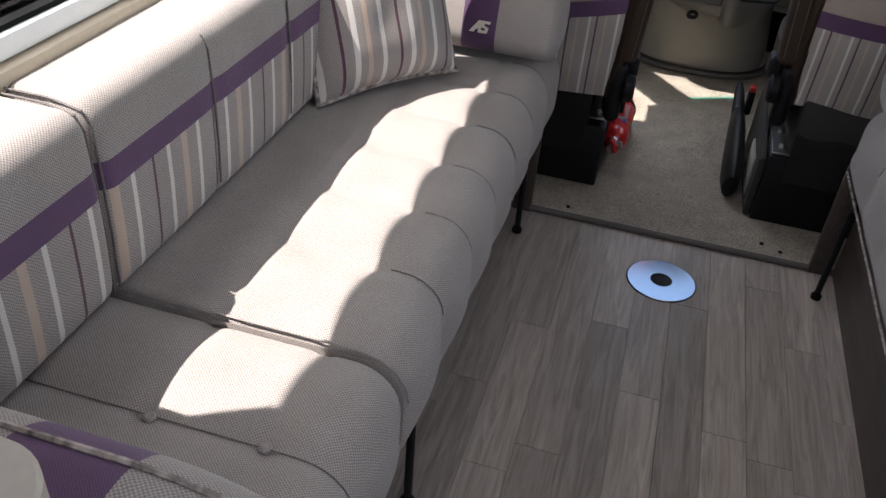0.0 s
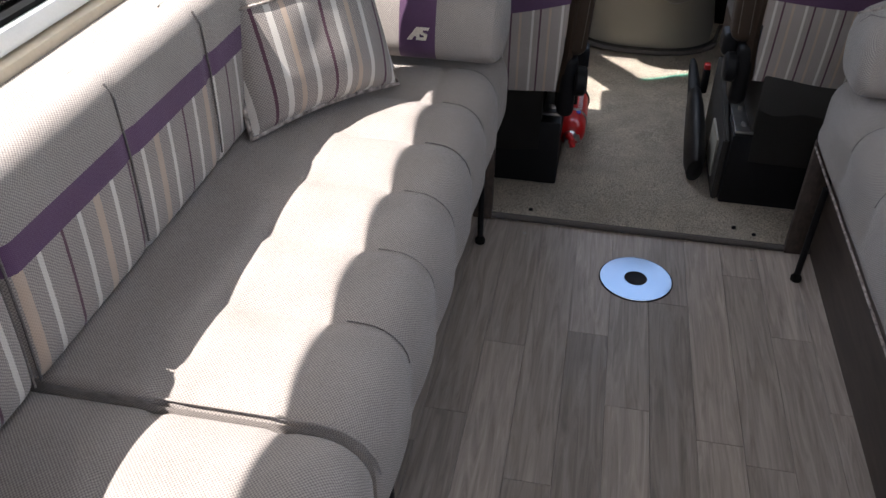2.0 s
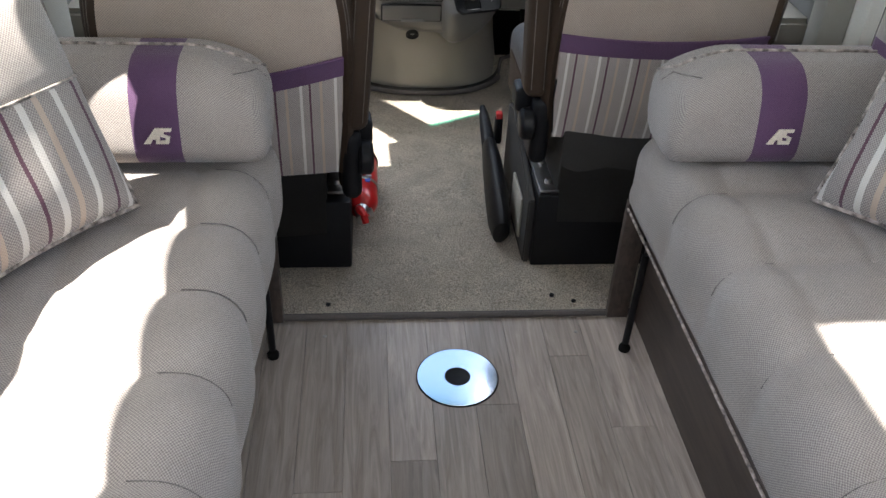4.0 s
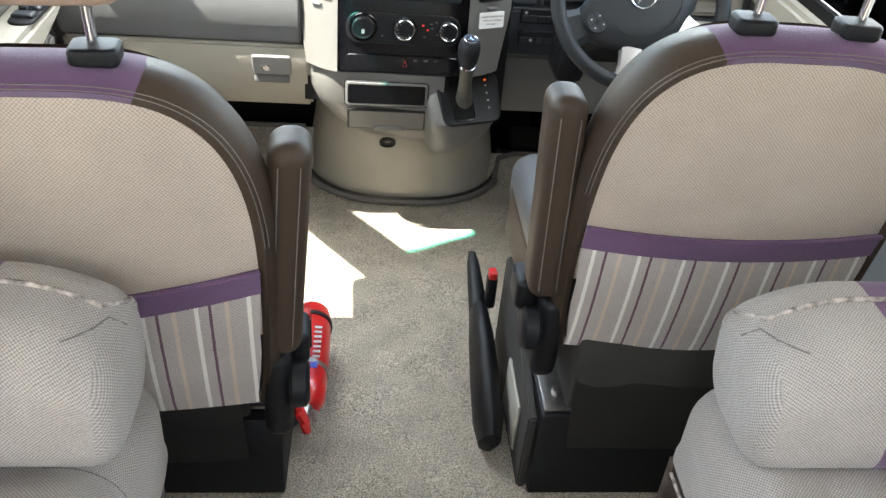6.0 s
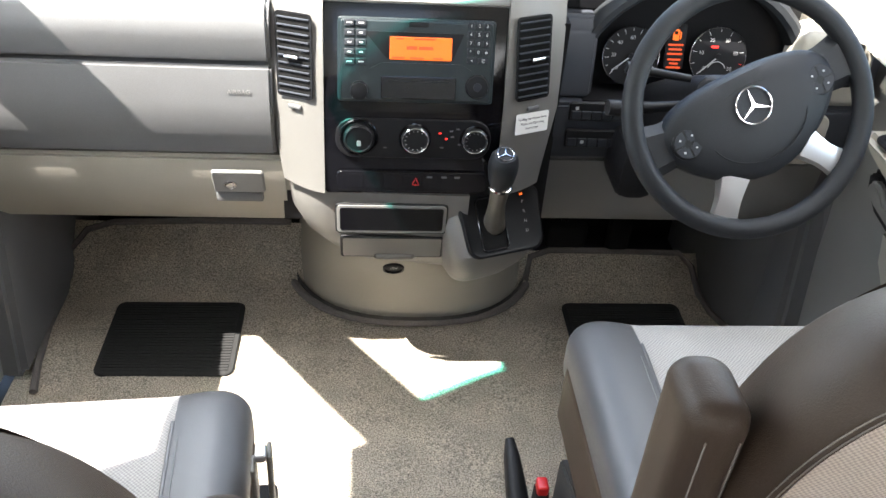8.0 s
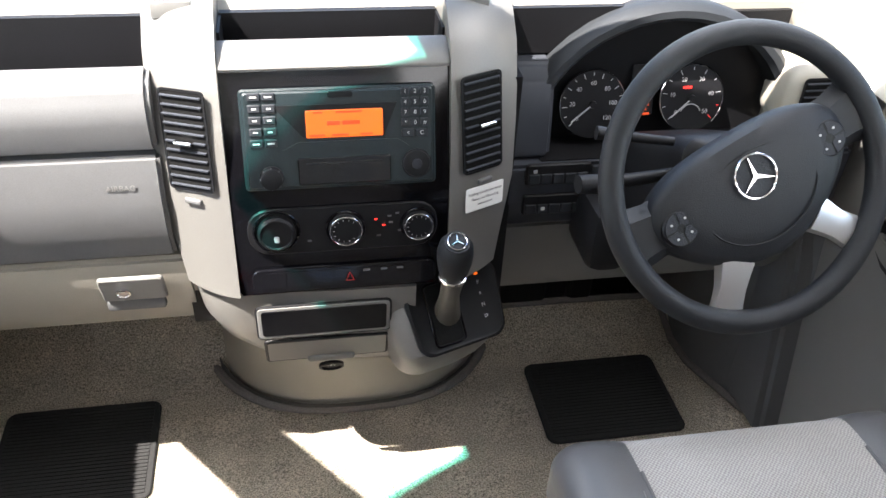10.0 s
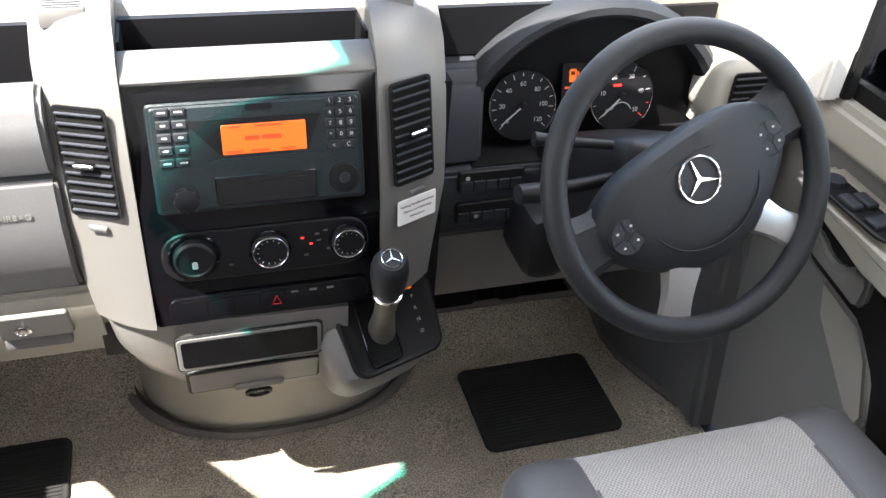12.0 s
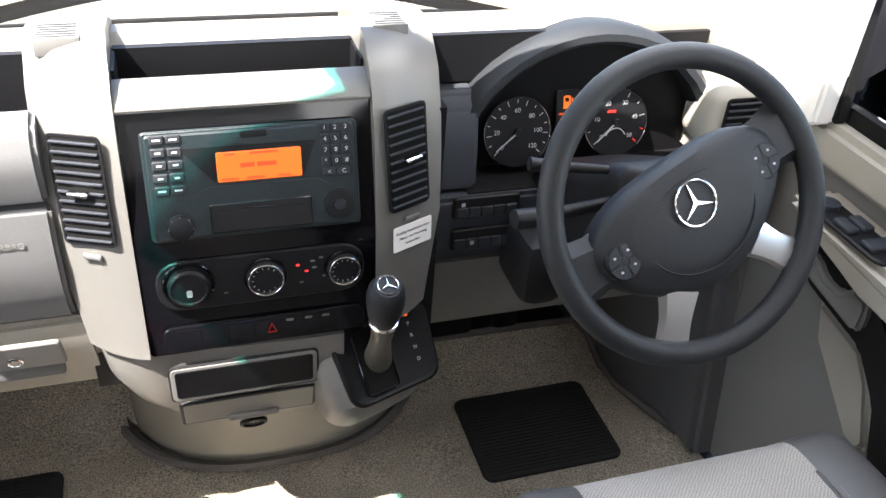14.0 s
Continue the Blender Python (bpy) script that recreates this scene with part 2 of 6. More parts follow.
M_CREAM = mat("cream laminate", (0.46, 0.385, 0.28), 0.45, grain=0.05, scale=120, blotch=0.06)
M_CREAM_TOP = mat("pale marbled worktop", (0.40, 0.355, 0.30), 0.3, grain=0.05, scale=90, blotch=0.1)
M_WHITE = mat("white plastic", (0.75, 0.75, 0.73), 0.4, grain=0.03, blotch=0.04)
M_HOOD = mat("black grained hood", (0.016, 0.018, 0.021), 0.6, spec=0.25, grain=0.12, scale=900, bump=0.14, blotch=0.08)
M_KICK = mat("mid grey plastic", (0.13, 0.128, 0.122), 0.62, grain=0.1, scale=800, bump=0.12, blotch=0.06)
M_STEM = mat("worn brown leather", (0.075, 0.068, 0.055), 0.38, grain=0.15, scale=500, bump=0.3, blotch=0.2, blotch_scale=40)
# paler than the other trim: sun on the pillar is put into its colour
M_PILLAR = mat("pillar trim lightened for sun", (0.66, 0.64, 0.60), 0.65, grain=0.06, scale=420, bump=0.3, blotch=0.05)
M_WALL = mat("pale wall board", (0.72, 0.69, 0.63), 0.7, grain=0.04, scale=200, blotch=0.05)
M_BODY = mat("white body paint", (0.72, 0.72, 0.7), 0.3, blotch=0.03, coat=0.4)
M_RUBBER = mat("black rubber", (0.007, 0.007, 0.007), 0.75, spec=0.08, grain=0.2, scale=400, blotch=0.2)
M_LABEL = mat("white label", (0.72, 0.72, 0.70), 0.5, blotch=0.03)
M_INK = mat("dark print", (0.03, 0.03, 0.04), 0.6, blotch=0.1)
M_PRINT = mat("pale print", (0.36, 0.36, 0.36), 0.6, blotch=0.05)
M_BLUE = mat("blue print", (0.03, 0.07, 0.4), 0.5, blotch=0.05)
M_LOGO = mat("cream embroidery", (0.62, 0.55, 0.46), 0.8, grain=0.25, scale=600, bump=0.4)
M_ASPHALT = mat("asphalt", (0.20, 0.195, 0.19), 0.9, grain=0.4, scale=120, bump=0.5, blotch=0.25, blotch_scale=0.6)
M_AMBER = glowing("amber display", (1.0, 0.15, 0.008), 0.19)
M_AMBER_DIM = glowing("amber readout", (0.75, 0.08, 0.01), 0.12)
M_REDLED = glowing("red lamp", (1.0, 0.03, 0.02), 0.3)
M_GLASS = clear("window glass", (0.94, 0.97, 0.96))
M_SUNBAND = clear("tinted windscreen band", (0.10, 0.72, 0.62), tint_only=True)


# ---- mesh helpers ----
def root(name, at, label, category, group="", kind=""):
    ob = new(name)
    ob.location = at
    ob.empty_display_size = 0.05
    return tagged(ob, label, category, group, kind)


def place(ob):
    q = Vector((0, 0, 0))
    while ob:
        q += ob.location
        ob = ob.parent
    return q


def part(name, bm, material, parent=None, label="", smooth=True):
    """Links a bmesh in world coordinates as one mesh under a thing or part."""
    if parent:
        bm.transform(Matrix.Translation(-place(parent)))
    me = bpy.data.meshes.new(name)
    bmesh.ops.recalc_face_normals(bm, faces=bm.faces)
    bm.to_mesh(me)
    bm.free()
    me.materials.append(material)
    if smooth:
        for p in me.polygons:
            p.use_smooth = True
        me.set_sharp_from_angle(angle=radians(38))
    ob = new(name, me)
    ob.parent = parent
    if label:
        tagged(ob, label)
    return ob


def box(x0, x1, y0, y1, z0, z1, r=0.0, seg=2):
    bm = bmesh.new()
    bmesh.ops.create_cube(bm, size=1, matrix=Matrix.Translation(((x0 + x1) / 2, (y0 + y1) / 2, (z0 + z1) / 2)) @ Matrix.Diagonal((x1 - x0, y1 - y0, z1 - z0, 1)))
    if r:
        bmesh.ops.bevel(bm, geom=bm.edges[:], offset=r, segments=seg, profile=0.5, affect="EDGES")
    return bm


def joined(*bms):
    me = bpy.data.meshes.new("tmp")
    out = bmesh.new()
    for b in bms:
        b.to_mesh(me)
        out.from_mesh(me)
        b.free()
    bpy.data.meshes.remove(me)
    return out


def loft(rings, cap=True, closed=True):
    """Skin through rings of equal length; its UV map runs in metres along and across the skin."""
    bm = bmesh.new()
    rings = [[Vector(p) for p in ring] for ring in rings]
    vs = [[bm.verts.new(p) for p in ring] for ring in rings]
    n = len(vs[0])
    uv = bm.loops.layers.uv.new("weave")
    mid = rings[len(rings) // 2]
    along = [0.0]
    for i in range(n):
        along.append(along[-1] + (mid[(i + 1) % n] - mid[i]).length)
    across = [0.0]
    for a, b in zip(rings, rings[1:]):
        across.append(across[-1] + max((p - q).length for p, q in zip(a[::3], b[::3])))
    for j, (a, b) in enumerate(zip(vs, vs[1:])):
        for i in range(n if closed else n - 1):
            k = (i + 1) % n
            f = bm.faces.new((a[i], a[k], b[k], b[i]))
            for lp, q in zip(f.loops, ((i, j), (i + 1, j), (i + 1, j + 1), (i, j + 1))):
                lp[uv].uv = (along[q[0]], across[q[1]])
    if cap and closed:
        bm.faces.new(vs[0][::-1])
        bm.faces.new(vs[-1])
    return bm


def planar(bm, a, b):
    """UVs in metres straight from two axes."""
    uv = bm.loops.layers.uv.verify()
    for f in bm.faces:
        for lp in f.loops:
            lp[uv].uv = (lp.vert.co[a], lp.vert.co[b])
    return bm


def split(bm, rule):
    """Sorts the faces of bm into one bmesh for each value of rule(centre)."""
    me = bpy.data.meshes.new("tmp")
    bm.faces.ensure_lookup_table()
    keys = [rule(f.calc_center_median()) for f in bm.faces]
    bm.to_mesh(me)
    out = {}
    for k in sorted(set(keys)):
        b = bmesh.new()
        b.from_mesh(me)
        b.faces.ensure_lookup_table()
        bmesh.ops.delete(b, geom=[b.faces[i] for i, q in enumerate(keys) if q != k], context="FACES")
        out[k] = b
    bm.free()
    bpy.data.meshes.remove(me)
    return out


def rrect(w, h, r, k=5, n=6):
    """Points of a rounded rectangle w by h about the origin, n to each side."""
    r = max(min(r, w / 2 - 1e-4, h / 2 - 1e-4), 1e-4)
    pts = []
    cs = [(w / 2 - r, h / 2 - r, 0), (-w / 2 + r, h / 2 - r, 90), (-w / 2 + r, -h / 2 + r, 180), (w / 2 - r, -h / 2 + r, 270)]
    for i, (cx, cy, a0) in enumerate(cs):
        for j in range(k + 1):
            a = radians(a0 + 90 * j / k)
            pts.append((cx + r * math.cos(a), cy + r * math.sin(a)))
        nx, ny, na = cs[(i + 1) % 4]
        e = (nx + r * math.cos(radians(na)), ny + r * math.sin(radians(na)))
        s = pts[-1]
        for j in range(1, n):
            pts.append((s[0] + (e[0] - s[0]) * j / n, s[1] + (e[1] - s[1]) * j / n))
    return pts


def stations(a, b, r, n):
    """Places from a to b with the inset of a rounded end of radius r."""
    out = [(a + r * (1 - math.cos(radians(90 * k / 5))), r * (1 - math.sin(radians(90 * k / 5)))) for k in range(6)]
    out += [(a + r + (b - a - 2 * r) * k / n, 0) for k in range(1, n)]
    out += [(b - r + r * math.sin(radians(90 * k / 5)), r * (1 - math.cos(radians(90 * k / 5)))) for k in range(6)]
    return out


def pad(c, size, axis="y", r=0.03, rc=0.05, n=10, m=6, k=5, warp=None):
    """An upholstered block about c: a rounded section swept along an axis, with rounded ends."""
    sx, sy, sz = size
    rings = []
    L, w, h = {"y": (sy, sx, sz), "x": (sx, sy, sz), "z": (sz, sx, sy)}[axis]
    for s, d in stations(-L / 2, L / 2, r, n):
        ring = []
        for u, v in rrect(w - 2 * d, h - 2 * d, max(rc - d, 0.004), k, m):
            p = {"y": (u, s, v), "x": (s, u, v), "z": (u, v, s)}[axis]
            p = Vector(p)
            if warp:
                p = Vector(warp(p))
            ring.append(p + Vector(c))
        rings.append(ring)
    return loft(rings)


def tube(path, r, n=8, closed=False):
    """A round cord along a path; r is one radius or one for each point."""
    P = [Vector(p) for p in path]
    R = r if isinstance(r, (list, tuple)) else [r] * len(P)
    rings = []
    up = Vector((0.123, 0.321, 0.939)).normalized()
    for i, p in enumerate(P):
        a = P[i - 1] if i or closed else p
        b = P[(i + 1) % len(P)] if i < len(P) - 1 or closed else p
        d = (b - a).normalized()
        side = d.cross(up)
        if side.length < 0.1:
            side = d.cross(Vector((1, 0, 0)))
        side.normalize()
        nrm = side.cross(d)
        rings.append([p + R[i] * (side * math.cos(2 * math.pi * q / n) + nrm * math.sin(2 * math.pi * q / n)) for q in range(n)])
    if closed:
        rings.append(rings[0])
        bm = loft(rings, cap=False)
        bmesh.ops.remove_doubles(bm, verts=bm.verts, dist=1e-6)
        return bm
    return loft(rings)


def turned(profile, m, n=32):
    """A turned body: (radius, height) pairs about z, moved by m."""
    bm = loft([[Vector((r * math.cos(2 * math.pi * k / n), r * math.sin(2 * math.pi * k / n), z)) for k in range(n)] for r, z in profile])
    bm.transform(m)
    return bm


def prism(outline, x0, x1, r=0.0, seg=2):
    """A yz outline drawn out along x."""
    bm = bmesh.new()
    a = [bm.verts.new((x0, y, z)) for y, z in outline]
    b = [bm.verts.new((x1, y, z)) for y, z in outline]
    n = len(outline)
    bm.faces.new(a[::-1])
    bm.faces.new(b)
    for i in range(n):
        bm.faces.new((a[i], a[(i + 1) % n], b[(i + 1) % n], b[i]))
    bmesh.ops.recalc_face_normals(bm, faces=bm.faces)
    if r:
        bmesh.ops.bevel(bm, geom=[e for e in bm.edges if e.calc_face_angle(0) > 0.35], offset=r, segments=seg, affect="EDGES")
    return bm


def plate(w, h, t, r, m, k=4):
    """A rounded plate w by h by t in the xy plane of the pose m, its back on z = 0."""
    b = min(t * 0.4, 0.003)
    o = rrect(w, h, r, k, 1)
    i = rrect(w - 2 * b, h - 2 * b, max(r - b, 0.0005), k, 1)
    bm = loft([[Vector((x, y, 0)) for x, y in o], [Vector((x, y, t - b)) for x, y in o], [Vector((x, y, t)) for x, y in i]])
    bm.transform(m)
    return bm


def lettering(name, text, size, m, material, parent, depth=0.0004):
    cu = bpy.data.curves.new("lettering", "FONT")
    cu.body, cu.size, cu.extrude, cu.align_x, cu.align_y = text, size, depth, "CENTER", "CENTER"
    tmp = bpy.data.objects.new("lettering_tmp", cu)
    scene.collection.objects.link(tmp)
    bpy.context.view_layer.update()
    me = bpy.data.meshes.new_from_object(tmp.evaluated_get(bpy.context.evaluated_depsgraph_get()))
    bpy.data.objects.remove(tmp)
    bm = bmesh.new()
    bm.from_mesh(me)
    bpy.data.meshes.remove(me)
    bm.transform(m)
    return part(name, bm, material, parent, smooth=False)


def flat(outline, t, m):
    """A polygon in the xy plane of the pose m, t thick."""
    bm = loft([[Vector((x, y, 0)) for x, y in outline], [Vector((x, y, t)) for x, y in outline]])
    bm.transform(m)
    return bm


def facing(c, normal, up=(0, 0, 1)):
    """A pose whose z looks along normal and whose y is as near up as it can be."""
    z = Vector(normal).normalized()
    x = Vector(up).cross(z).normalized()
    y = z.cross(x)
    m = Matrix((x, y, z)).transposed().to_4x4()
    m.translation = c
    return m


def wall_with_holes(name, axis, at, thick, a0, a1, z0, z1, holes, material, label):
    """An upright wall across x or y with right-angled openings (a0, a1, z0, z1) through it."""
    cuts_a = sorted({a0, a1, *[h[0] for h in holes], *[h[1] for h in holes]})
    cuts_z = sorted({z0, z1, *[h[2] for h in holes], *[h[3] for h in holes]})
    bm = bmesh.new()
    cells = set()
    for i in range(len(cuts_a) - 1):
        for j in range(len(cuts_z) - 1):
            ca, cz = (cuts_a[i] + cuts_a[i + 1]) / 2, (cuts_z[j] + cuts_z[j + 1]) / 2
            if not any(h[0] < ca < h[1] and h[2] < cz < h[3] for h in holes):
                cells.add((i, j))
    made = {}

    def v(i, j, s):
        if (i, j, s) not in made:
            p = (at + s * thick, cuts_a[i], cuts_z[j]) if axis == "x" else (cuts_a[i], at + s * thick, cuts_z[j])
            made[(i, j, s)] = bm.verts.new(p)
        return made[(i, j, s)]

    for i, j in cells:
        for s in (0, 1):
            bm.faces.new([v(i, j, s), v(i + 1, j, s), v(i + 1, j + 1, s), v(i, j + 1, s)])
        for di, dj, e in ((-1, 0, ((0, 0), (0, 1))), (1, 0, ((1, 0), (1, 1))), (0, -1, ((0, 0), (1, 0))), (0, 1, ((0, 1), (1, 1)))):
            if (i + di, j + dj) not in cells:
                (p, q), (p2, q2) = e
                bm.faces.new([v(i + p, j + q, 0), v(i + p2, j + q2, 0), v(i + p2, j + q2, 1), v(i + p, j + q, 1)])
    return tagged(part(name, bm, material, smooth=False), label, "wall", kind="structure")


# ---- the shell ----
ground = tagged(part("ground", box(-300, 300, -300, 300, -0.75, -0.55), M_ASPHALT, smooth=False), "grey asphalt yard in bright sun", "ground", kind="structure")
tagged(part("floor", box(-0.97, 0.97, -0.8, 2.44, -0.06, -0.005), M_PLANK, smooth=False), "grey oak-effect vinyl plank floor", "floor", kind="structure")
floor_ob = bpy.data.objects["floor"]
# openings behind y 0.3 and in the rear wall are unseen, added for fill light
wall_with_holes("wall_left", "x", -1.0, 0.04, -0.8, 2.62, -0.1, 1.95, [(0.80, 2.12, 0.86, 1.44), (-0.7, 0.25, 0.95, 1.5)], M_WALL, "pale side wall with a long window and an added rear opening")
wall_with_holes("wall_right", "x", 0.96, 0.04, -0.8, 2.72, -0.1, 1.95, [(0.7, 2.1, 0.86, 1.44), (-0.7, 0.25, 0.95, 1.5)], M_WALL, "pale side wall with a long window and an added rear opening")
wall_with_holes("wall_rear", "y", -0.84, 0.04, -1.0, 1.0, -0.1, 1.95, [(-0.3, 0.3, 1.5, 1.75)], M_WALL, "pale rear wall with an added light opening")
# the rear roof opening is likewise unseen and added for fill
tagged(part("ceiling", joined(
    box(-1.0, -0.325, 0.2, 2.9, 1.95, 1.99), box(0.05, 1.0, 0.2, 2.9, 1.95, 1.99), box(-1.0, -0.3, -0.84, 0.2, 1.95, 1.99), box(0.3, 1.0, -0.84, 0.2, 1.95, 1.99), box(-0.3, 0.3, -0.84, -0.5, 1.95, 1.99),
    box(-0.325, 0.05, 0.2, 1.03, 1.95, 1.99), box(-0.325, 0.05, 1.44, 2.9, 1.95, 1.99)), M_WALL, smooth=False), "pale ceiling with an open rooflight and an added rear opening", "ceiling", kind="structure")
tagged(part("trim", joined(box(-0.347, 0.072, 1.01, 1.03, 1.93, 2.0), box(-0.347, 0.072, 1.44, 1.46, 1.93, 2.0),
    box(-0.347, -0.327, 1.03, 1.44, 1.93, 2.0), box(0.052, 0.072, 1.03, 1.44, 1.93, 2.0)), M_WHITE, smooth=False), "white rooflight surround", "trim", kind="structure")


def side_window(name, x, inward, y0, y1, label):
    """White frame set in the wall, with its pane."""
    w = root(name, (x, (y0 + y1) / 2, 0.86), label, "window", kind="structure")
    xi = x + inward * 0.028
    part("window_frame", joined(*[box(min(x - 0.02 * inward, xi), max(x - 0.02 * inward, xi), *q, r=0.006) for q in (
        (y0 - 0.03, y1 + 0.03, 0.835, 0.868), (y0 - 0.03, y1 + 0.03, 1.425, 1.465), (y0 - 0.03, y0 + 0.008, 0.868, 1.425), (y1 - 0.008, y1 + 0.03, 0.868, 1.425))]), M_WHITE, w)
    part("window_seal", joined(*[box(x - 0.018, x + 0.018, *q) for q in ((y0 + 0.008, y1 - 0.008, 0.868, 0.876), (y0 + 0.008, y1 - 0.008, 1.419, 1.425))]), M_RUBBER, w)
    g = part("pane", box(x - 0.004, x, y0 + 0.008, y1 - 0.008, 0.876, 1.419), M_GLASS, w, smooth=False)
    g.visible_shadow = False


side_window("window_1", -0.97, 1, 0.80, 2.12, "white-framed side window above the long sofa")
# window_2 is never in view; it repeats window_1 to let fill light in
side_window("window_2", 0.97, -1, 0.7, 2.1, "unseen white-framed window added on the kerb side for fill light")
tagged(part("window_sill", joined(box(-0.96, -0.905, -0.2, 2.42, 0.775, 0.798, 0.006), box(-0.96, -0.925, -0.2, 2.42, 0.801, 0.834, 0.006)), M_CREAM), "cream laminate ledge under the window", "sill", kind="structure")

# cab shell: pillars, headers, bulkhead
FRONT_EDGE = [(3.78, 0.76), (3.70, 0.80), (3.02, 1.54), (2.90, 1.60), (2.78, 1.60)]
for s in (-1, 1):
    x0, x1 = sorted((s * 0.78, s * 0.82))
    rear = [(2.92, 1.405), (3.527, 0.76)] if s < 0 else [(2.92, 1.405), (3.36, 1.10), (3.43, 1.02), (3.455, 0.97), (3.455, 0.76)]
    tagged(part("a_pillar", prism(FRONT_EDGE + rear, x0, x1, 0.006), M_PILLAR), "windscreen pillar trim with sunlight in its colour", "pillar", kind="structure")
    x0, x1 = sorted((s * 0.80, s * 0.87))
    tagged(part("footwell_side", box(*sorted((s * 0.79, s * 0.87)), 3.56, 4.08, -0.05, 0.79, 0.01), M_DASH), "dark footwell side trim", "trim", kind="structure")
    tagged(part("b_pillar", box(x0, x1, 2.50 if s < 0 else 2.6, 2.66, -0.05, 1.95, 0.012), M_GREY), "grey trimmed door pillar", "pillar", kind="structure")
    tagged(part("door_header", box(x0, x1, 2.3, 2.95, 1.39, 1.95, 0.006), M_GREY), "grey trim above the cab door", "trim", kind="structure")
    tagged(part("bulkhead_trim", box(*sorted((s * 0.87, s * 1.0)), 2.55, 2.62, -0.05, 1.95), M_WALL, smooth=False), "pale closing panel beside the cab", "trim", kind="structure")


def bow(x):
    return 1 - (x / 0.8) ** 2


XS = [-0.8 + 1.6 * k / 64 for k in range(65)]


def brow(x):
    """Height of the header's lower edge: unseen dips over the middle, lowest centre-right, shaped to shade the dash."""
    k = min(1.0, max(0.0, (0.61 - abs(x)) / 0.06))
    d = min(1.0, max(0.0, (x + 0.21) / 0.05)) * min(1.0, max(0.0, (0.5 - x) / 0.1))
    return 1.54 - 0.112 * k * k * (3 - 2 * k) - 0.093 * d * d * (3 - 2 * d)


def screen_y(x, z):
    return 3.736 - 0.92 * (z - 0.76) + 0.22 * bow(x)


# its dipped edge stands in for an unseen visor and mirror
tagged(part("windscreen_header", loft([[Vector((x, screen_y(x, brow(x)) + dy, brow(x) + dz)) for dy, dz in ((0, -0.005), (0.02, 0.02))] + [Vector((x, yy, z)) for yy, z in ((2.95, 1.99), (2.55, 1.99), (2.55, 1.95), (2.80, 1.65))] + [Vector((x, screen_y(x, brow(x)) - 0.04, brow(x) - 0.005))] for x in [-0.87 + 1.74 * k / 64 for k in range(65)]]), M_GREY), "grey header and overcab trim above the windscreen, edge dipped to block sun", "trim", kind="structure")
screen = part("windscreen", loft([[Vector((x, screen_y(x, z), z)) for z in (0.77, 0.90, 1.1, brow(x) - 0.035)] for x in XS], closed=False), M_GLASS)
screen.visible_shadow = False
tagged(screen, "curved clear windscreen", "windscreen", kind="structure")
tagged(part("windscreen_band", loft([[Vector((x, screen_y(x, z), z)) for z in (brow(x) - 0.035, brow(x))] for x in XS], closed=False), M_SUNBAND), "green tinted band along the windscreen top", "windscreen", kind="structure")
tagged(part("toe_board", joined(box(-0.87, 0.87, 4.05, 4.10, -0.06, 0.80), box(-0.87, 0.87, 2.44, 4.1, -0.06, -0.004)), M_BLACK, smooth=False), "dark front bulkhead and cab floor pan", "bulkhead", kind="structure")

# cab carpet with a bound edge
bm = bmesh.new()
NX, NY = 34, 33


def carpet_end(x):
    """The driver's side ends a little sooner under the pedals."""
    return 3.905 if x < 0 else 3.858


def carpet_point(i, j):
    x = -0.82 + 1.64 * i / NX
    y = 2.44 + (carpet_end(x) - 2.44) * j / NY
    return x, y, 0.012 + 0.004 * noise.noise(Vector((i * 0.35, j * 0.35, 2.0))) + max(0.0, y - 3.78) * 0.9


vs = [[bm.verts.new(carpet_point(i, j)) for i in range(NX + 1)] for j in range(NY + 1)]
for j in range(NY):
    for i in range(NX):
        bm.faces.new((vs[j][i], vs[j][i + 1], vs[j + 1][i + 1], vs[j + 1][i]))
bmesh.ops.solidify(bm, geom=bm.faces[:], thickness=0.012)
carpet = tagged(part("cab_carpet", bm, M_CARPET), "grey-beige loop pile cab carpet", "carpet", kind="structure")
part("binding", tube([(-0.80 + 1.6 * k / 20, 2.437, 0.008) for k in range(21)], 0.009, 8), M_CARPET_EDGE, carpet, "dark bound edge")
part("binding", tube([(-0.765, 3.44, 0.020), (-0.78, 3.52, 0.022), (-0.795, 3.66, 0.024), (-0.808, 3.75, 0.035), (-0.80, 3.84, 0.075), (-0.76, 3.885, 0.112), (-0.70, 3.900, 0.124), (-0.5, 3.905, 0.128), (-0.28, 3.905, 0.128)], 0.008, 6), M_CARPET_EDGE, carpet)
part("binding", tube([(0.295, 3.80, 0.035), (0.31, 3.845, 0.075), (0.36, 3.858, 0.086), (0.5, 3.858, 0.086), (0.69, 3.855, 0.084), (0.722, 3.83, 0.060), (0.730, 3.77, 0.022), (0.738, 3.70, 0.02), (0.765, 3.63, 0.02), (0.80, 3.545, 0.02)], 0.008, 6), M_CARPET_EDGE, carpet)
SIDE = [(0.735, 4.04), (0.738, 3.80), (0.748, 3.70), (0.776, 3.63), (0.81, 3.55), (0.84, 3.50)]
tagged(part("footwell_trim", loft([[Vector((x + dx, y, z)) for x, y in SIDE] + [Vector((0.86, 3.50, z)), Vector((0.86, 4.04, z))] for dx, z in ((0, -0.02), (0, 0.20), (0.01, 0.40), (0.02, 0.52))]), M_DASH), "dark grey moulded footwell side", "trim", kind="structure")


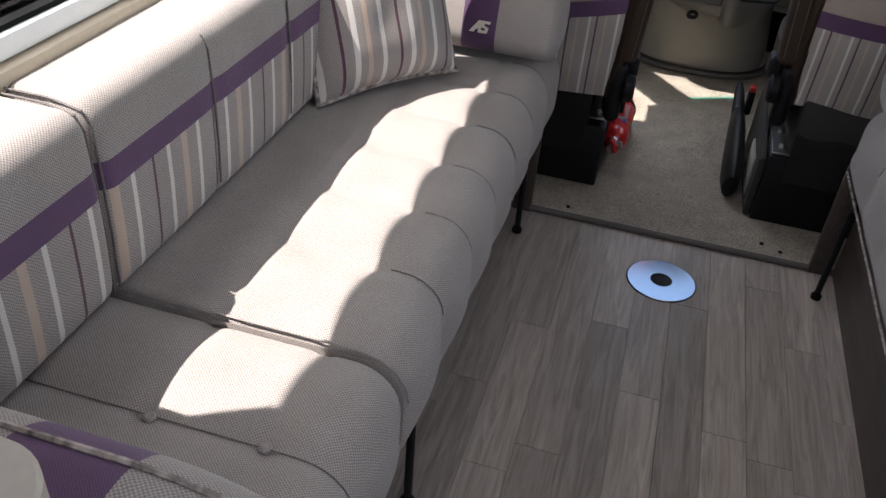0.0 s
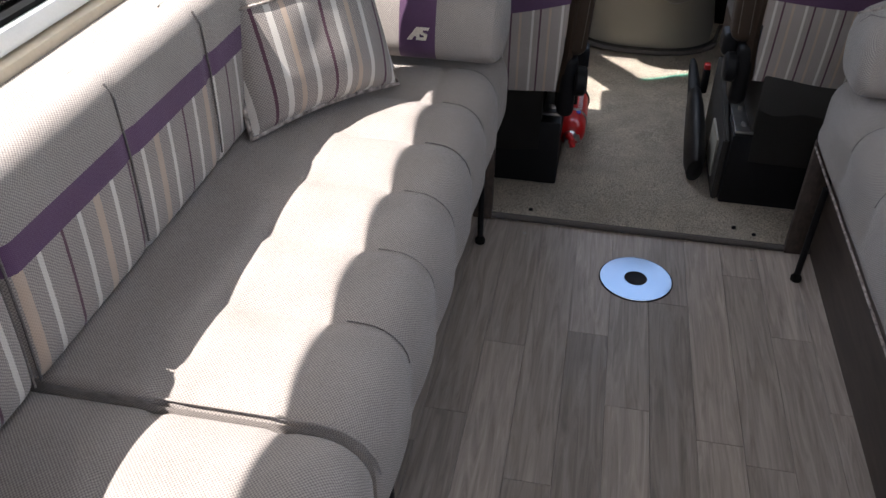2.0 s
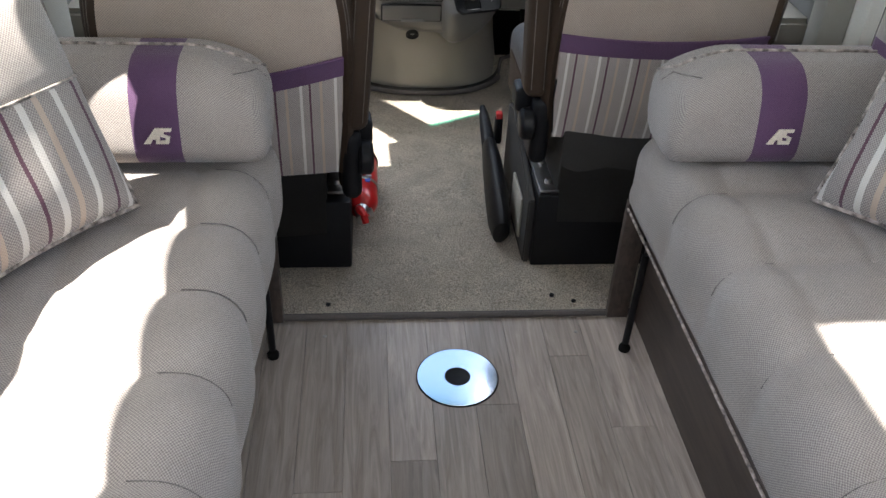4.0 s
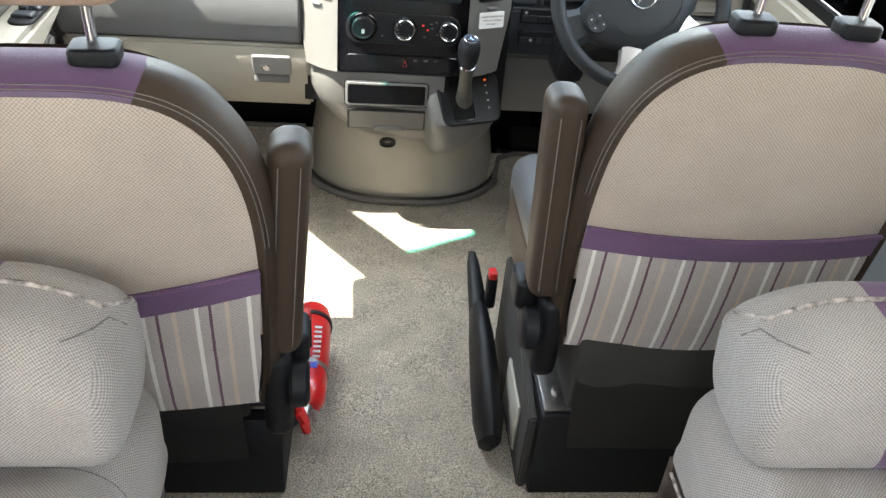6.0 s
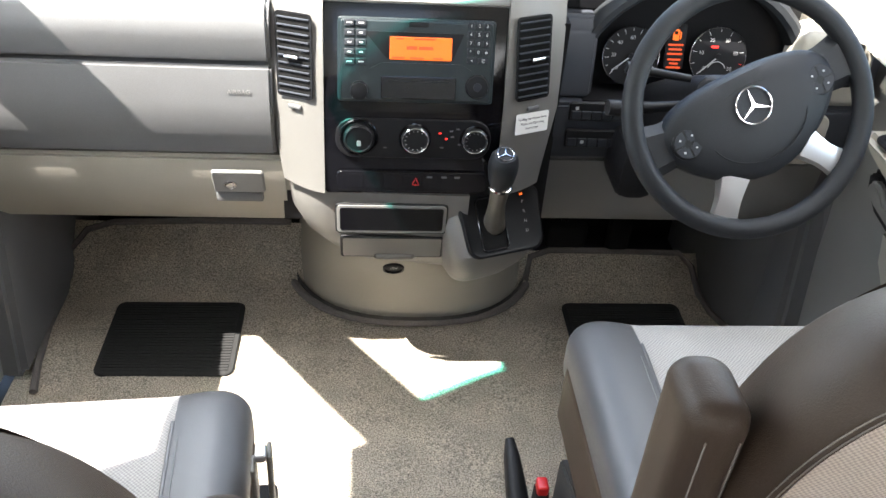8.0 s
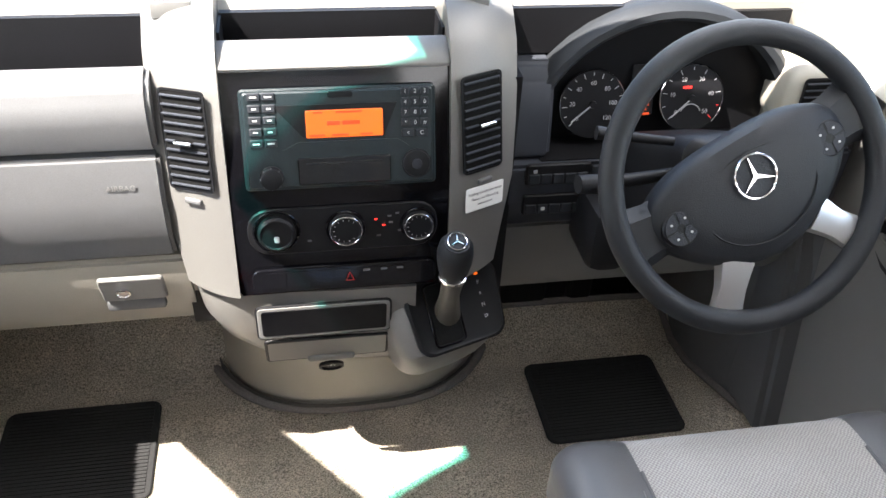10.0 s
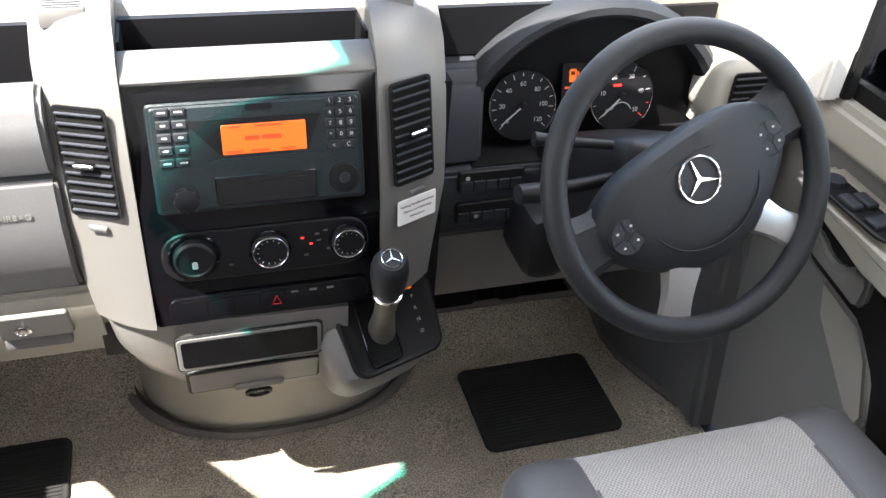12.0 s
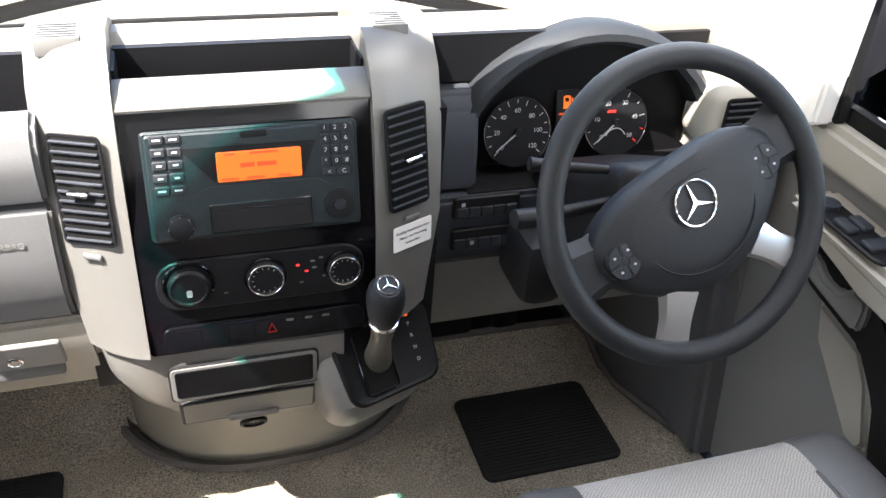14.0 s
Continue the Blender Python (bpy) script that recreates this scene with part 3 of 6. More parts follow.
def heel_mat(x0, x1, y0, y1):
    m = root("heel_mat", ((x0 + x1) / 2, (y0 + y1) / 2, 0.014), "black ribbed rubber heel mat on the carpet", "mat", "heel mats")
    cx, cy = (x0 + x1) / 2, (y0 + y1) / 2
    part("mat_base", plate(x1 - x0, y1 - y0, 0.006, 0.02, pose(cx, cy, 0.013)), M_MAT, m)
    ribs = [box(x0 + 0.012, x1 - 0.012, y, y + 0.004, 0.018, 0.0215) for y in np.arange(y0 + 0.012, y1 - 0.014, 0.0085)]
    part("ribs", joined(*ribs), M_MAT, m, smooth=False)


heel_mat(-0.665, -0.375, 3.49, 3.73)
heel_mat(0.375, 0.665, 3.515, 3.735)


# ---- sofas ----
def sofa_seat(c, size, s, seams, rows, whole):
    """Seat cushion; s is the side (-1 left), seams the cross seams, rows the lengthwise tuft lines."""
    cx, cy, cz = c
    y0, y1 = cy - size[1] / 2, cy + size[1] / 2
    ys = [y0, *seams, y1]
    front = cx - s * size[0] / 2

    def warp(p):
        x, y, z = p.x + cx, p.y + cy, p.z + cz
        inner = s * (rows[0] - x)
        if inner < -0.02 and not whole or z < cz - 0.02 and s * (x - front) > 0.03:
            return p
        for a, b in zip(ys, ys[1:]):
            if a <= y <= b:
                u = (y - a) / (b - a)
                break
        else:
            return p
        puff = 1 - abs(2 * u - 1) ** 2.2
        grow = 1 if whole else min(1, max(0, (inner + 0.02) / 0.06))
        corner_x, corner_z = front + s * 0.085, cz + size[2] / 2 - 0.085
        nx, nz = 0.0, 1.0
        if -s * (x - corner_x) > 0:
            nx, nz = x - corner_x, max(0.0, z - corner_z)
            ln = math.hypot(nx, nz) or 1.0
            nx, nz = nx / ln, nz / ln
        fade = min(1.0, max(0.0, (z - (cz - 0.08)) / 0.05))
        line = sum(0.007 * math.exp(-((x - r) / 0.011) ** 2) for r in rows) if z > cz else 0.0
        deep = 0.017 * (1 - puff) * grow * fade + line
        q = Vector(p)
        q.x -= nx * deep
        q.z -= nz * deep
        return q

    return pad(c, size, "y", 0.012, 0.085, n=int(size[1] / 0.012), m=34, k=9, warp=warp)


def seam_cord(points, r=0.0022):
    return tube(points, r, 5)


def long_sofa(s, y_rear, y_split, y_front, seams, label):
    """Base frame, legs and plinth of a bench along one side."""
    x_in = s * 0.40
    sofa = root("sofa_base", (s * 0.68, (y_rear + y_front) / 2, 0), label, "sofa base")
    a, b = sorted((s * 0.43, s * 0.955))
    part("deck", box(a, b, y_rear, y_front, 0.27, 0.30, 0.004), M_WOOD_DARK, sofa)
    part("plinth", box(*sorted((s * (0.455 if s > 0 else 0.50), s * (0.47 if s > 0 else 0.52))), y_rear, y_front, 0, 0.272), M_WOOD_DARK, sofa, smooth=False)
    for y in (1.335, 2.31):
        leg = part("leg", tube([(s * 0.405, y, 0.27), (s * 0.402, y, 0.012)], 0.008, 10), M_BLACK, sofa)
        part("foot", turned([(0.013, 0), (0.014, 0.01), (0.009, 0.017), (0.008, 0.022)], pose(s * 0.402, y, 0), 12), M_RUBBER, leg)
    part("side_panel", box(*sorted((s * 0.388, s * 0.44)), y_front - 0.02, y_front + 0.0, 0, 0.33, 0.003), M_WOOD_DARK, sofa, "dark wood end post")
    return sofa


SEAMS = [1.37, 1.55, 1.73, 1.91, 2.09, 2.27]
long_sofa(-1, 0.3, 1.165, 2.445, SEAMS, "dark walnut sofa base on slim black legs")
long_sofa(1, 0.3, 1.165, 2.445, SEAMS, "dark walnut sofa base on slim black legs")


def seat_cushion(s, y0, y1, seams, buttons, label):
    off = 0.015 if s > 0 else 0.0
    c, size = (s * (0.66 + off), (y0 + y1) / 2, 0.405), (0.60, y1 - y0, 0.23)
    t = root("seat_cushion", (c[0], c[1], 0.30), label, "sofa cushion", "sofa seat cushions")
    rows = (s * 0.655, s * 0.49)
    part("upholstery", sofa_seat(c, size, s, seams, rows, y0 < 1), M_FAB, t)
    for y in seams:
        pts = [(s * (x + off), y, 0.5055) for x in ((0.90, 0.8, 0.7, 0.6, 0.5, 0.452) if y0 < 1 else (0.466, 0.452))]
        pts += [(s * (0.445 + off - 0.0702 * math.sin(a)), y, 0.435 + 0.0702 * math.cos(a)) for a in (0.25, 0.5, 0.75, 1.0, 1.25, 1.5)]
        part("seam", seam_cord([(x, yy, z + (0.0006 if s < 0 else -0.002)) for x, yy, z in pts], 0.0010), M_THREAD, t)
    for x, y in buttons:
        b = turned([(0.002, 0.007), (0.006, 0.0065), (0.009, 0.003), (0.0085, -0.004), (0.002, -0.006)], pose(x, y, 0.503), 16)
        part("button", b, M_FAB, t)
    edge = [(s * x, yy, 0.5105) for yy, xs in ((y0 + 0.004, (0.95, 0.8, 0.65, 0.5, 0.45)),) for x in xs]
    part("piping", tube(edge + [(s * (0.445 - 0.077 * math.sin(a)), y0 + 0.004, 0.433 + 0.077 * math.cos(a)) for a in (0.4, 0.8, 1.2, 1.55)], 0.0022, 6), M_FAB, t)
    if s > 0:
        part("edge_binding", tube([(0.386, y0 + 0.02 + (y1 - y0 - 0.04) * k / 12, 0.318) for k in range(13)], 0.003, 6), M_PIPING, t, "pale flecked binding")
    return t


btn = [(-0.645, 0.97), (-0.49, 0.975)]
seat_cushion(-1, 1.168, 2.44, SEAMS, [(-0.655, y) for y in SEAMS], "taupe woven sofa seat cushion with channelled tufting")
seat_cushion(-1, 0.34, 1.162, [0.56, 0.77, 0.972], btn, "taupe woven buttoned sofa seat cushion, shorter section")
seat_cushion(1, 1.168, 2.44, [1.30, 1.52, 1.74, 1.96, 2.18], [(0.655, y) for y in (1.52, 1.74, 1.96, 2.18)], "taupe woven sofa seat cushion with channelled tufting")
seat_cushion(1, 0.34, 1.162, [0.6, 0.88], [(0.655, 0.6), (0.655, 0.88)], "taupe woven buttoned sofa seat cushion, shorter section")


def back_cushion(s, y0, y1, seams, label):
    c, size = (s * 0.875, (y0 + y1) / 2, 0.667), (0.15, y1 - y0, 0.302)
    t = root("back_cushion", (c[0], c[1], 0.52), label, "sofa cushion", "sofa back cushions")

    def warp(p):
        q = Vector(p)
        z = p.z + c[2]
        for y in seams:
            d = abs(p.y + c[1] - y)
            if -s * p.x > 0.02:
                q.x -= -s * 0.006 * math.exp(-(d / 0.01) ** 2)
        q.x += -s * 0.006 * (1 - (p.z / 0.15) ** 2) if -s * p.x > 0.02 else 0
        return q

    bm = pad(c, size, "y", 0.022, 0.034, n=int((y1 - y0) / 0.02), m=28, k=6, warp=warp)

    def rule(p):
        if -s * (p.x - c[0]) < 0.02:
            return "back_panel" if p.z < 0.78 else "top_panel"
        return "top_panel" if p.z > 0.735 else "purple_band" if p.z > 0.688 else "striped_panel"

    mats = {"back_panel": M_FAB, "top_panel": M_FAB, "purple_band": M_PURPLE, "striped_panel": M_STRIPE_Y}
    names = {"purple_band": "purple fabric band", "striped_panel": "taupe fabric with white, beige and plum stripes"}
    for k, b in split(bm, rule).items():
        part(k, b, mats[k], t, names.get(k, ""))
    for y in seams:
        part("seam", seam_cord([(s * 0.797, y, 0.55), (s * 0.7945, y, 0.62), (s * 0.7945, y, 0.7), (s * 0.799, y, 0.785), (s * 0.81, y, 0.807)], 0.0018), M_THREAD, t)
    for y in (y0 + 0.004, y1 - 0.004):
        part("piping", tube([(s * 0.805, y, 0.53), (s * 0.802, y, 0.62), (s * 0.802, y, 0.72), (s * 0.804, y, 0.785), (s * 0.815, y, 0.806), (s * 0.86, y, 0.815), (s * 0.94, y, 0.815)], 0.0019, 6), M_THREAD, t)
    return t


back_cushion(-1, 1.152, 2.40, [1.44, 1.72, 2.0], "taupe sofa back cushion with purple band and striped lower panel")
back_cushion(-1, 0.30, 1.146, [0.62, 0.90], "taupe sofa back cushion with purple band and striped lower panel")
back_cushion(1, 1.152, 2.40, [1.44, 1.72, 2.0], "taupe sofa back cushion with purple band and striped lower panel")
back_cushion(1, 0.30, 1.128, [0.62, 0.90], "taupe sofa back cushion with purple band and striped lower panel")


def bolster(x_in, x_out, band, y, front, label, tall=0.188, side=1):
    """Arm bolster across the sofa end; front is +1 if its shaped face looks towards +y."""
    s = 1 if x_out > x_in else -1
    xc, L = (x_in + x_out) / 2, abs(x_out - x_in)
    t = root("bolster_cushion", (xc, y, 0.52), label, "bolster cushion", "bolster cushions")
    rings = []
    xs = [x for x, d in stations(-L / 2, L / 2, 0.03, 40)]
    ds = [d for x, d in stations(-L / 2, L / 2, 0.03, 40)]
    for x, d in zip(xs, ds):
        ring = []
        end = min(1.0, abs(x + xc - x_in) / 0.15)
        top = tall - 0.050 * (1 - end) ** 2
        for u, v in rrect(0.17 - 2 * d, top - 2 * d, 0.052 - d * 0.6, 7, 8):
            lean = 0.0 + 0.02 * v / 0.1
            ring.append(Vector((x + xc, y + u - front * lean + front * 0.012 * (1 - (2 * v / 0.2) ** 2) * (1 if u * front > 0 else 0), 0.522 + top / 2 + v)))
        rings.append(ring)
    lo, hi = sorted(band)
    for a in (lo, hi):
        k = min(range(8, len(xs) - 8), key=lambda i: abs(xs[i] + xc - a))
        for p in rings[k]:
            p.x = a
    bm = loft(rings)
    for k, b in split(bm, lambda p: "purple_band" if lo < p.x < hi else "end_panel" if abs(p.x - x_in) < 0.018 else "cover").items():
        part(k, planar(b, 1, 2) if k == "end_panel" else b, M_PURPLE if k == "purple_band" else M_FAB, t, "purple fabric band" if k == "purple_band" else "")
    # one cord along the forward top edge, then down the inner end
    order = rings if x_in < x_out else rings[::-1]

    def turn(p, mid):
        return math.degrees(math.atan2(p.z - mid.z, side * (p.y - mid.y)))

    def middle(ring):
        return sum(ring, Vector()) / len(ring)

    tip = order[3]
    mid = middle(tip)
    down = sorted([p for p in tip if -35 < turn(p, mid) < 50], key=lambda p: turn(p, mid))
    far = [min(r, key=lambda p: abs(turn(p, middle(r)) - 72)) for r in order[5:-4:2]]
    cord = [mid + (p - mid) * 1.015 for p in down[::2]] + [p + Vector((0, side * 0.001, 0.0015)) for p in far]
    part("piping", tube(cord, 0.0034, 6), M_PIPING, t, "flecked piping cord")
    if front < 0:
        dart = [min(order[k], key=lambda p: abs(turn(p, middle(order[k])) - q)) for k, q in ((2, 60), (4, 80), (5, 95), (6, 108), (7, 116))]
        part("dart_seam", tube([p + Vector((0, -side * 0.0004, 0.0004)) for p in dart], 0.0012, 5), M_THREAD, t)
    xm = (lo + hi) / 2
    m = facing((xm, y + front * 0.1015, 0.595), (0, front, 0.22))
    w = [(-0.022, -0.014), (-0.010, -0.014), (-0.006, -0.006), (0.000, -0.006), (-0.001, -0.014), (0.006, -0.014), (0.007, 0.014), (-0.001, 0.014)]
    e = [(0.006, -0.014), (0.021, -0.014), (0.024, -0.001), (0.013, 0.003), (0.014, 0.008), (0.026, 0.008), (0.028, 0.014), (0.008, 0.014), (0.006, 0.0), (0.017, -0.004), (0.016, -0.008), (0.007, -0.008)]
    mark = part("emblem", flat(w, 0.004, m), M_LOGO, t, "cream stitched emblem", smooth=False)
    part("emblem", flat(e, 0.004, m), M_LOGO, t, "cream stitched emblem", smooth=False)
    return t


bolster(-0.365, -0.93, (-0.594, -0.512), 2.335, -1, "taupe bolster cushion with purple band and cream emblem on the sofa")
bolster(0.375, 0.93, (0.533, 0.62), 2.335, -1, "taupe bolster cushion with purple band and cream emblem on the sofa")
bolster(-0.335, -0.93, (-0.585, -0.475), 0.70, 1, "taupe bolster cushion with purple band on the sofa's rear end", 0.235)


def scatter_cushion(at, turn, lean, tilt, label):
    """Square cushion with knife edges: plain top strip, striped lower part, corded edge."""
    t = root("scatter_cushion", at, label, "cushion", "scatter cushions")
    W, Hh, D = 0.37, 0.385, 0.14
    m = Matrix.Translation(at) @ Matrix.Rotation(radians(turn), 4, "Z") @ Matrix.Rotation(radians(lean), 4, "X") @ Matrix.Rotation(radians(tilt), 4, "Y")
    N = 30

    def pt(i, j, side):
        u, v = 2 * i / N - 1, 2 * j / N - 1
        pull = 1 - 0.075 * (1 - u * u) * abs(v) ** 3
        pull2 = 1 - 0.075 * (1 - v * v) * abs(u) ** 3
        x, z = u * W / 2 * pull2, v * Hh / 2 * pull
        th = D / 2 * ((1 - abs(u) ** 3.0) * (1 - abs(v) ** 3.0)) ** 0.55
        wr = 0.005 * noise.noise(Vector((u * 2.2, v * 2.2, side * 3.0))) * (1 - u * u)
        if abs(v - 0.2) < 0.05:
            th *= 0.96
        return Vector((x, -side * (th + wr * 1.5), z + Hh / 2))

    for name, lo, hi, side, material, lab in (("striped_panel", 0, 18, 1, M_STRIPE_C, "taupe fabric with white, beige and plum stripes"), ("plain_panel", 18, N, 1, M_FAB, "plain taupe panel"), ("back_panel", 0, N, -1, M_FAB, "")):
        bm = planar(loft([[pt(i, j, side) for i in range(N + 1)] for j in range(lo, hi + 1)], closed=False), 0, 2)
        ob = part(name, bm, material, None, lab)
        ob.parent = t
        ob.matrix_basis = Matrix.Translation(-Vector(at)) @ m
    ring = [pt(i, 0, 1) for i in range(N)] + [pt(N, j, 1) for j in range(N)] + [pt(N - i, N, 1) for i in range(N)] + [pt(0, N - j, 1) for j in range(N)]
    for name, bm in (("piping", tube(ring[::2], 0.0055, 6, True)), ("piping", tube([pt(i, 18, 1) + Vector((0, -0.003, 0)) for i in range(N + 1)], 0.003, 6))):
        ob = part(name, bm, M_PIPING, None, "flecked piping cord")
        ob.parent = t
        ob.matrix_basis = Matrix.Translation(-Vector(at)) @ m
    return t


scatter_cushion((-0.675, 1.965, 0.527), 55, -22, 0, "striped scatter cushion with plain top panel leaning in the sofa corner")
scatter_cushion((0.72, 1.97, 0.527), -55, -22, 0, "striped scatter cushion with plain top panel leaning in the sofa corner")

# floor socket for the table leg
disc = root("table_socket", (0.006, 2.231, 0), "polished chrome table-leg socket plate let into the floor", "floor socket")
part("flange", turned([(0.089, -0.002), (0.089, 0.0025), (0.0884, 0.0032), (0.0285, 0.0032), (0.0285, -0.001)], pose(0.006, 2.231, 0), 64), M_CHROME, disc)
part("rubber_ring", turned([(0.0915, -0.002), (0.0915, 0.0015), (0.089, 0.0015), (0.089, -0.002)], pose(0.006, 2.231, 0), 64), M_RUBBER, disc)
part("socket_hole", turned([(0.0285, -0.001), (0.0285, 0.0036), (0.027, 0.0042), (0.0262, 0.0038), (0.001, 0.0038)], pose(0.006, 2.231, 0), 40), M_BLACK, disc, "black socket cap")
for x in (-0.29, 0.302):
    sc = root("floor_screw", (x, 2.376, 0), "small dark floor screw", "screw", "floor screws")
    part("screw_head", turned([(0.005, -0.001), (0.005, 0.001), (0.003, 0.002), (0.0005, 0.002)], pose(x, 2.376, 0), 12), M_STEEL, sc)
for x, y in ((-0.285, 2.475), (0.265, 2.50), (0.315, 2.475)):
    sc = root("carpet_stud", (x, y, 0.012), "small dark carpet stud", "stud", "carpet studs")
    part("stud_head", turned([(0.006, 0), (0.006, 0.004), (0.003, 0.006), (0.0005, 0.006)], pose(x, y, 0.012), 12), M_BLACK, sc)

# kitchen worktop beside the entrance and a tied-back curtain
wt = root("kitchen_worktop", (-0.7, 0.2, 0), "pale worktop with a thick rounded edge on a dark cabinet", "worktop")
part("cabinet", box(-0.955, -0.47, -0.75, 0.55, 0, 0.875, 0.004), M_WOOD_DARK, wt)
part("worktop", plate(0.55, 1.38, 0.03, 0.05, pose(-0.69, -0.07, 0.877), 8), M_CREAM_TOP, wt, "pale marbled slab")
cur = root("curtain", (-0.925, 0.7, 0.80), "purple curtain tied back beside the window", "curtain")
rings = []
for k in range(19):
    z = 0.79 + 0.77 * k / 18
    edge = 0.865 - (z - 1.0) * 0.28
    out = 0.10 * max(0.0, min(1.0, (0.95 - z) / 0.13))
    rings.append([Vector((-0.918 + out + 0.012 * math.sin(i * 2.2 + z), 0.60 + (edge - 0.60) * i / 17, z)) for i in range(18)])
bm = loft(rings, closed=False)
bmesh.ops.solidify(bm, geom=bm.faces[:], thickness=0.004)
part("drape", bm, M_PURPLE, cur)


# ---- cab seats ----
def cab_seat(cx, y, s, label, swivel=0.0, slant=0.0, drop=0.0, hem=0.0, arm_out=0.0):
    """Swivel cab seat seen from behind; y is the back of the backrest at the seam, s the side (-1 left); the armrest is on the inner side."""
    t = root("captain_chair", (cx, y + 0.25, 0.012), label, "cab seat", "cab seats")
    inner = -s

    def yb(z):
        return y + 0.14 * (0.63 - z) * (1.0 if z < 0.63 else 1.15)

    def arch(half, top, bottom, n=22):
        """Half outline from the foot to the crown as (half width, z)."""
        z0 = 0.60
        low = [(half - 0.014 * ((z0 - z) / (z0 - bottom)) ** 2, z) for z in (bottom, bottom + 0.03, 0.43, 0.48, 0.53, 0.57)]
        high = []
        for k in range(n + 1):
            a = radians(90 * k / n)
            high.append((half * math.cos(a) ** (2 / 3.3), z0 + (top - z0) * math.sin(a) ** (2 / 3.3)))
        return low + high

    inner_a, outer_a, front_a = arch(0.230, 0.930, 0.375), arch(0.262, 0.962, 0.365), arch(0.240, 0.945, 0.37)
    steps = ((0.0, 0, 0.012), (0.35, 0, 0.004), (0.75, 0, 0.018), (1.0, 0, 0.045), (1.0, 0.3, 0.075), (1.0, 1.0, 0.115), (0.6, 1.0, 0.128))

    def full(half):
        return [(-w, z) for w, z in half] + [(w, z) for w, z in half[-2::-1]]

    def at_step(f, g, dep):
        out = []
        for (ax, az), (ox, oz), (fx, fz) in zip(full(inner_a), full(outer_a), full(front_a)):
            px, pz = ax + (ox - ax) * f, az + (oz - az) * f
            px, pz = px + (fx - ox) * g, pz + (fz - oz) * g
            out.append(Vector((cx + px, yb(pz) + dep, pz)))
        return out

    rings = [at_step(*q) for q in steps]
    near = [i for i, p in enumerate(rings[3]) if abs(p.x - cx) < 0.138 and p.z > 0.85]
    a, b = near[0], near[-1]
    part("top_cap", loft([r[a:b + 1] for r in rings], closed=False), M_PURPLE, t, "purple leather top")
    for r0, r1 in ((0, a + 1), (b, None)):
        part("side_leather", loft([r[r0:r1] for r in rings], closed=False), M_LEATHER, t, "taupe leather side")

    def rows_of(lo, hi, push, extra=0.0):
        rows = []
        for w, z in inner_a:
            if lo - 1e-6 <= z <= hi + 1e-6:
                rows.append([Vector((cx + (w + extra) * u, yb(z) + 0.012 * max(u * u, ((z - 0.6) / 0.33) ** 10) - push, z)) for u in [-1 + 2 * i / 14 for i in range(15)]])
        return rows

    def row_at(z, push, extra=0.0, k=0.0):
        """A row across the rear at height z; k is how far it follows the slanting, sagging hem."""
        w = [q for q in inner_a if q[1] <= max(z, 0.3751)][-1][0]
        row = []
        for u in [-1 + 2 * i / 14 for i in range(15)]:
            zz = z + k * (slant * u + 0.012 * u * u)
            row.append(Vector((cx + (w + extra) * u, yb(zz) + 0.012 * u * u - push, zz)))
        return row

    part("back_panel", planar(loft([row_at(0.53, -0.001), row_at(0.57, 0), row_at(0.60, 0)] + rows_of(0.605, 0.9299, 0.0), closed=False), 0, 2), M_FABC, t, "beige woven rear panel")
    part("purple_band", loft([row_at(0.590 + hem, -0.004, 0, 1), row_at(0.591 + hem, 0.008, 0.002, 1), row_at(0.630 + hem, 0.010, 0.002, 1), row_at(0.632 + hem, 0.0, 0, 1)], closed=False), M_PURPLE, t, "purple pocket hem")
    part("pocket", loft([row_at(0.372, -0.02), row_at(0.376, 0.003)] + [row_at(z, 0.005 + 0.006 * math.sin((z - 0.37) / 0.23 * 3.1), 0, (z - 0.375) / 0.217) for z in (0.40, 0.44, 0.48, 0.52, 0.56, 0.592 + hem)], closed=False), M_STRIPE_X, t, "striped fabric map pocket")
    part("front_panel", loft([[Vector((cx + w * 0.9 * u, yb(z) + 0.127, z)) for u in (-1, -0.5, 0, 0.5, 1)] for w, z in front_a[:-1]], closed=False), M_LEATHER, t)
    part("piping", tube([p + Vector((0, -0.004, 0.0)) for p in row_at(0.632 + hem, 0.006, 0.002, 1)], 0.0035, 6), M_PURPLE, t)
    for off in (0.40, 0.56):
        part("stitching", tube([p + Vector((0, -0.0008, 0.0004)) for p in at_step(off, 0, 0.005 + 0.012 * max(0, off - 0.35))][8:-8], 0.0007, 4), M_PALE_THREAD, t)
    # headrest on two posts
    yt = yb(0.93) + 0.05
    for q in (-1, 1):
        post = part("headrest_post", tube([(cx + q * 0.07, yt, 0.95), (cx + q * 0.07, yt - 0.012, 1.08)], 0.0062, 12), M_CHROME, t)
        part("post_collar", pad((cx + q * 0.07, yt, 0.966), (0.055, 0.045, 0.022), "z", 0.006, 0.012, 2, 2), M_BLACK, post)

    def hr(p):
        return (p.x * (1 - 0.25 * max(0, p.z) / 0.1), p.y - 0.012 * (1 - (p.x / 0.14) ** 2) + 0.01 * p.z / 0.1, p.z)

    part("headrest", pad((cx, yt - 0.012, 1.128), (0.275, 0.105, 0.185), "x", 0.045, 0.04, 12, 5, warp=hr), M_LEATHER_TAN, t, "tan leather headrest")
    # cushion
    cz = 0.415

    def dish(p):
        q = Vector(p)
        if p.z > 0.02:
            q.z += 0.008 * min(1, max(0, (abs(p.x) - 0.13) / 0.06)) - 0.004 * math.exp(-((abs(p.x) - 0.145) / 0.008) ** 2)
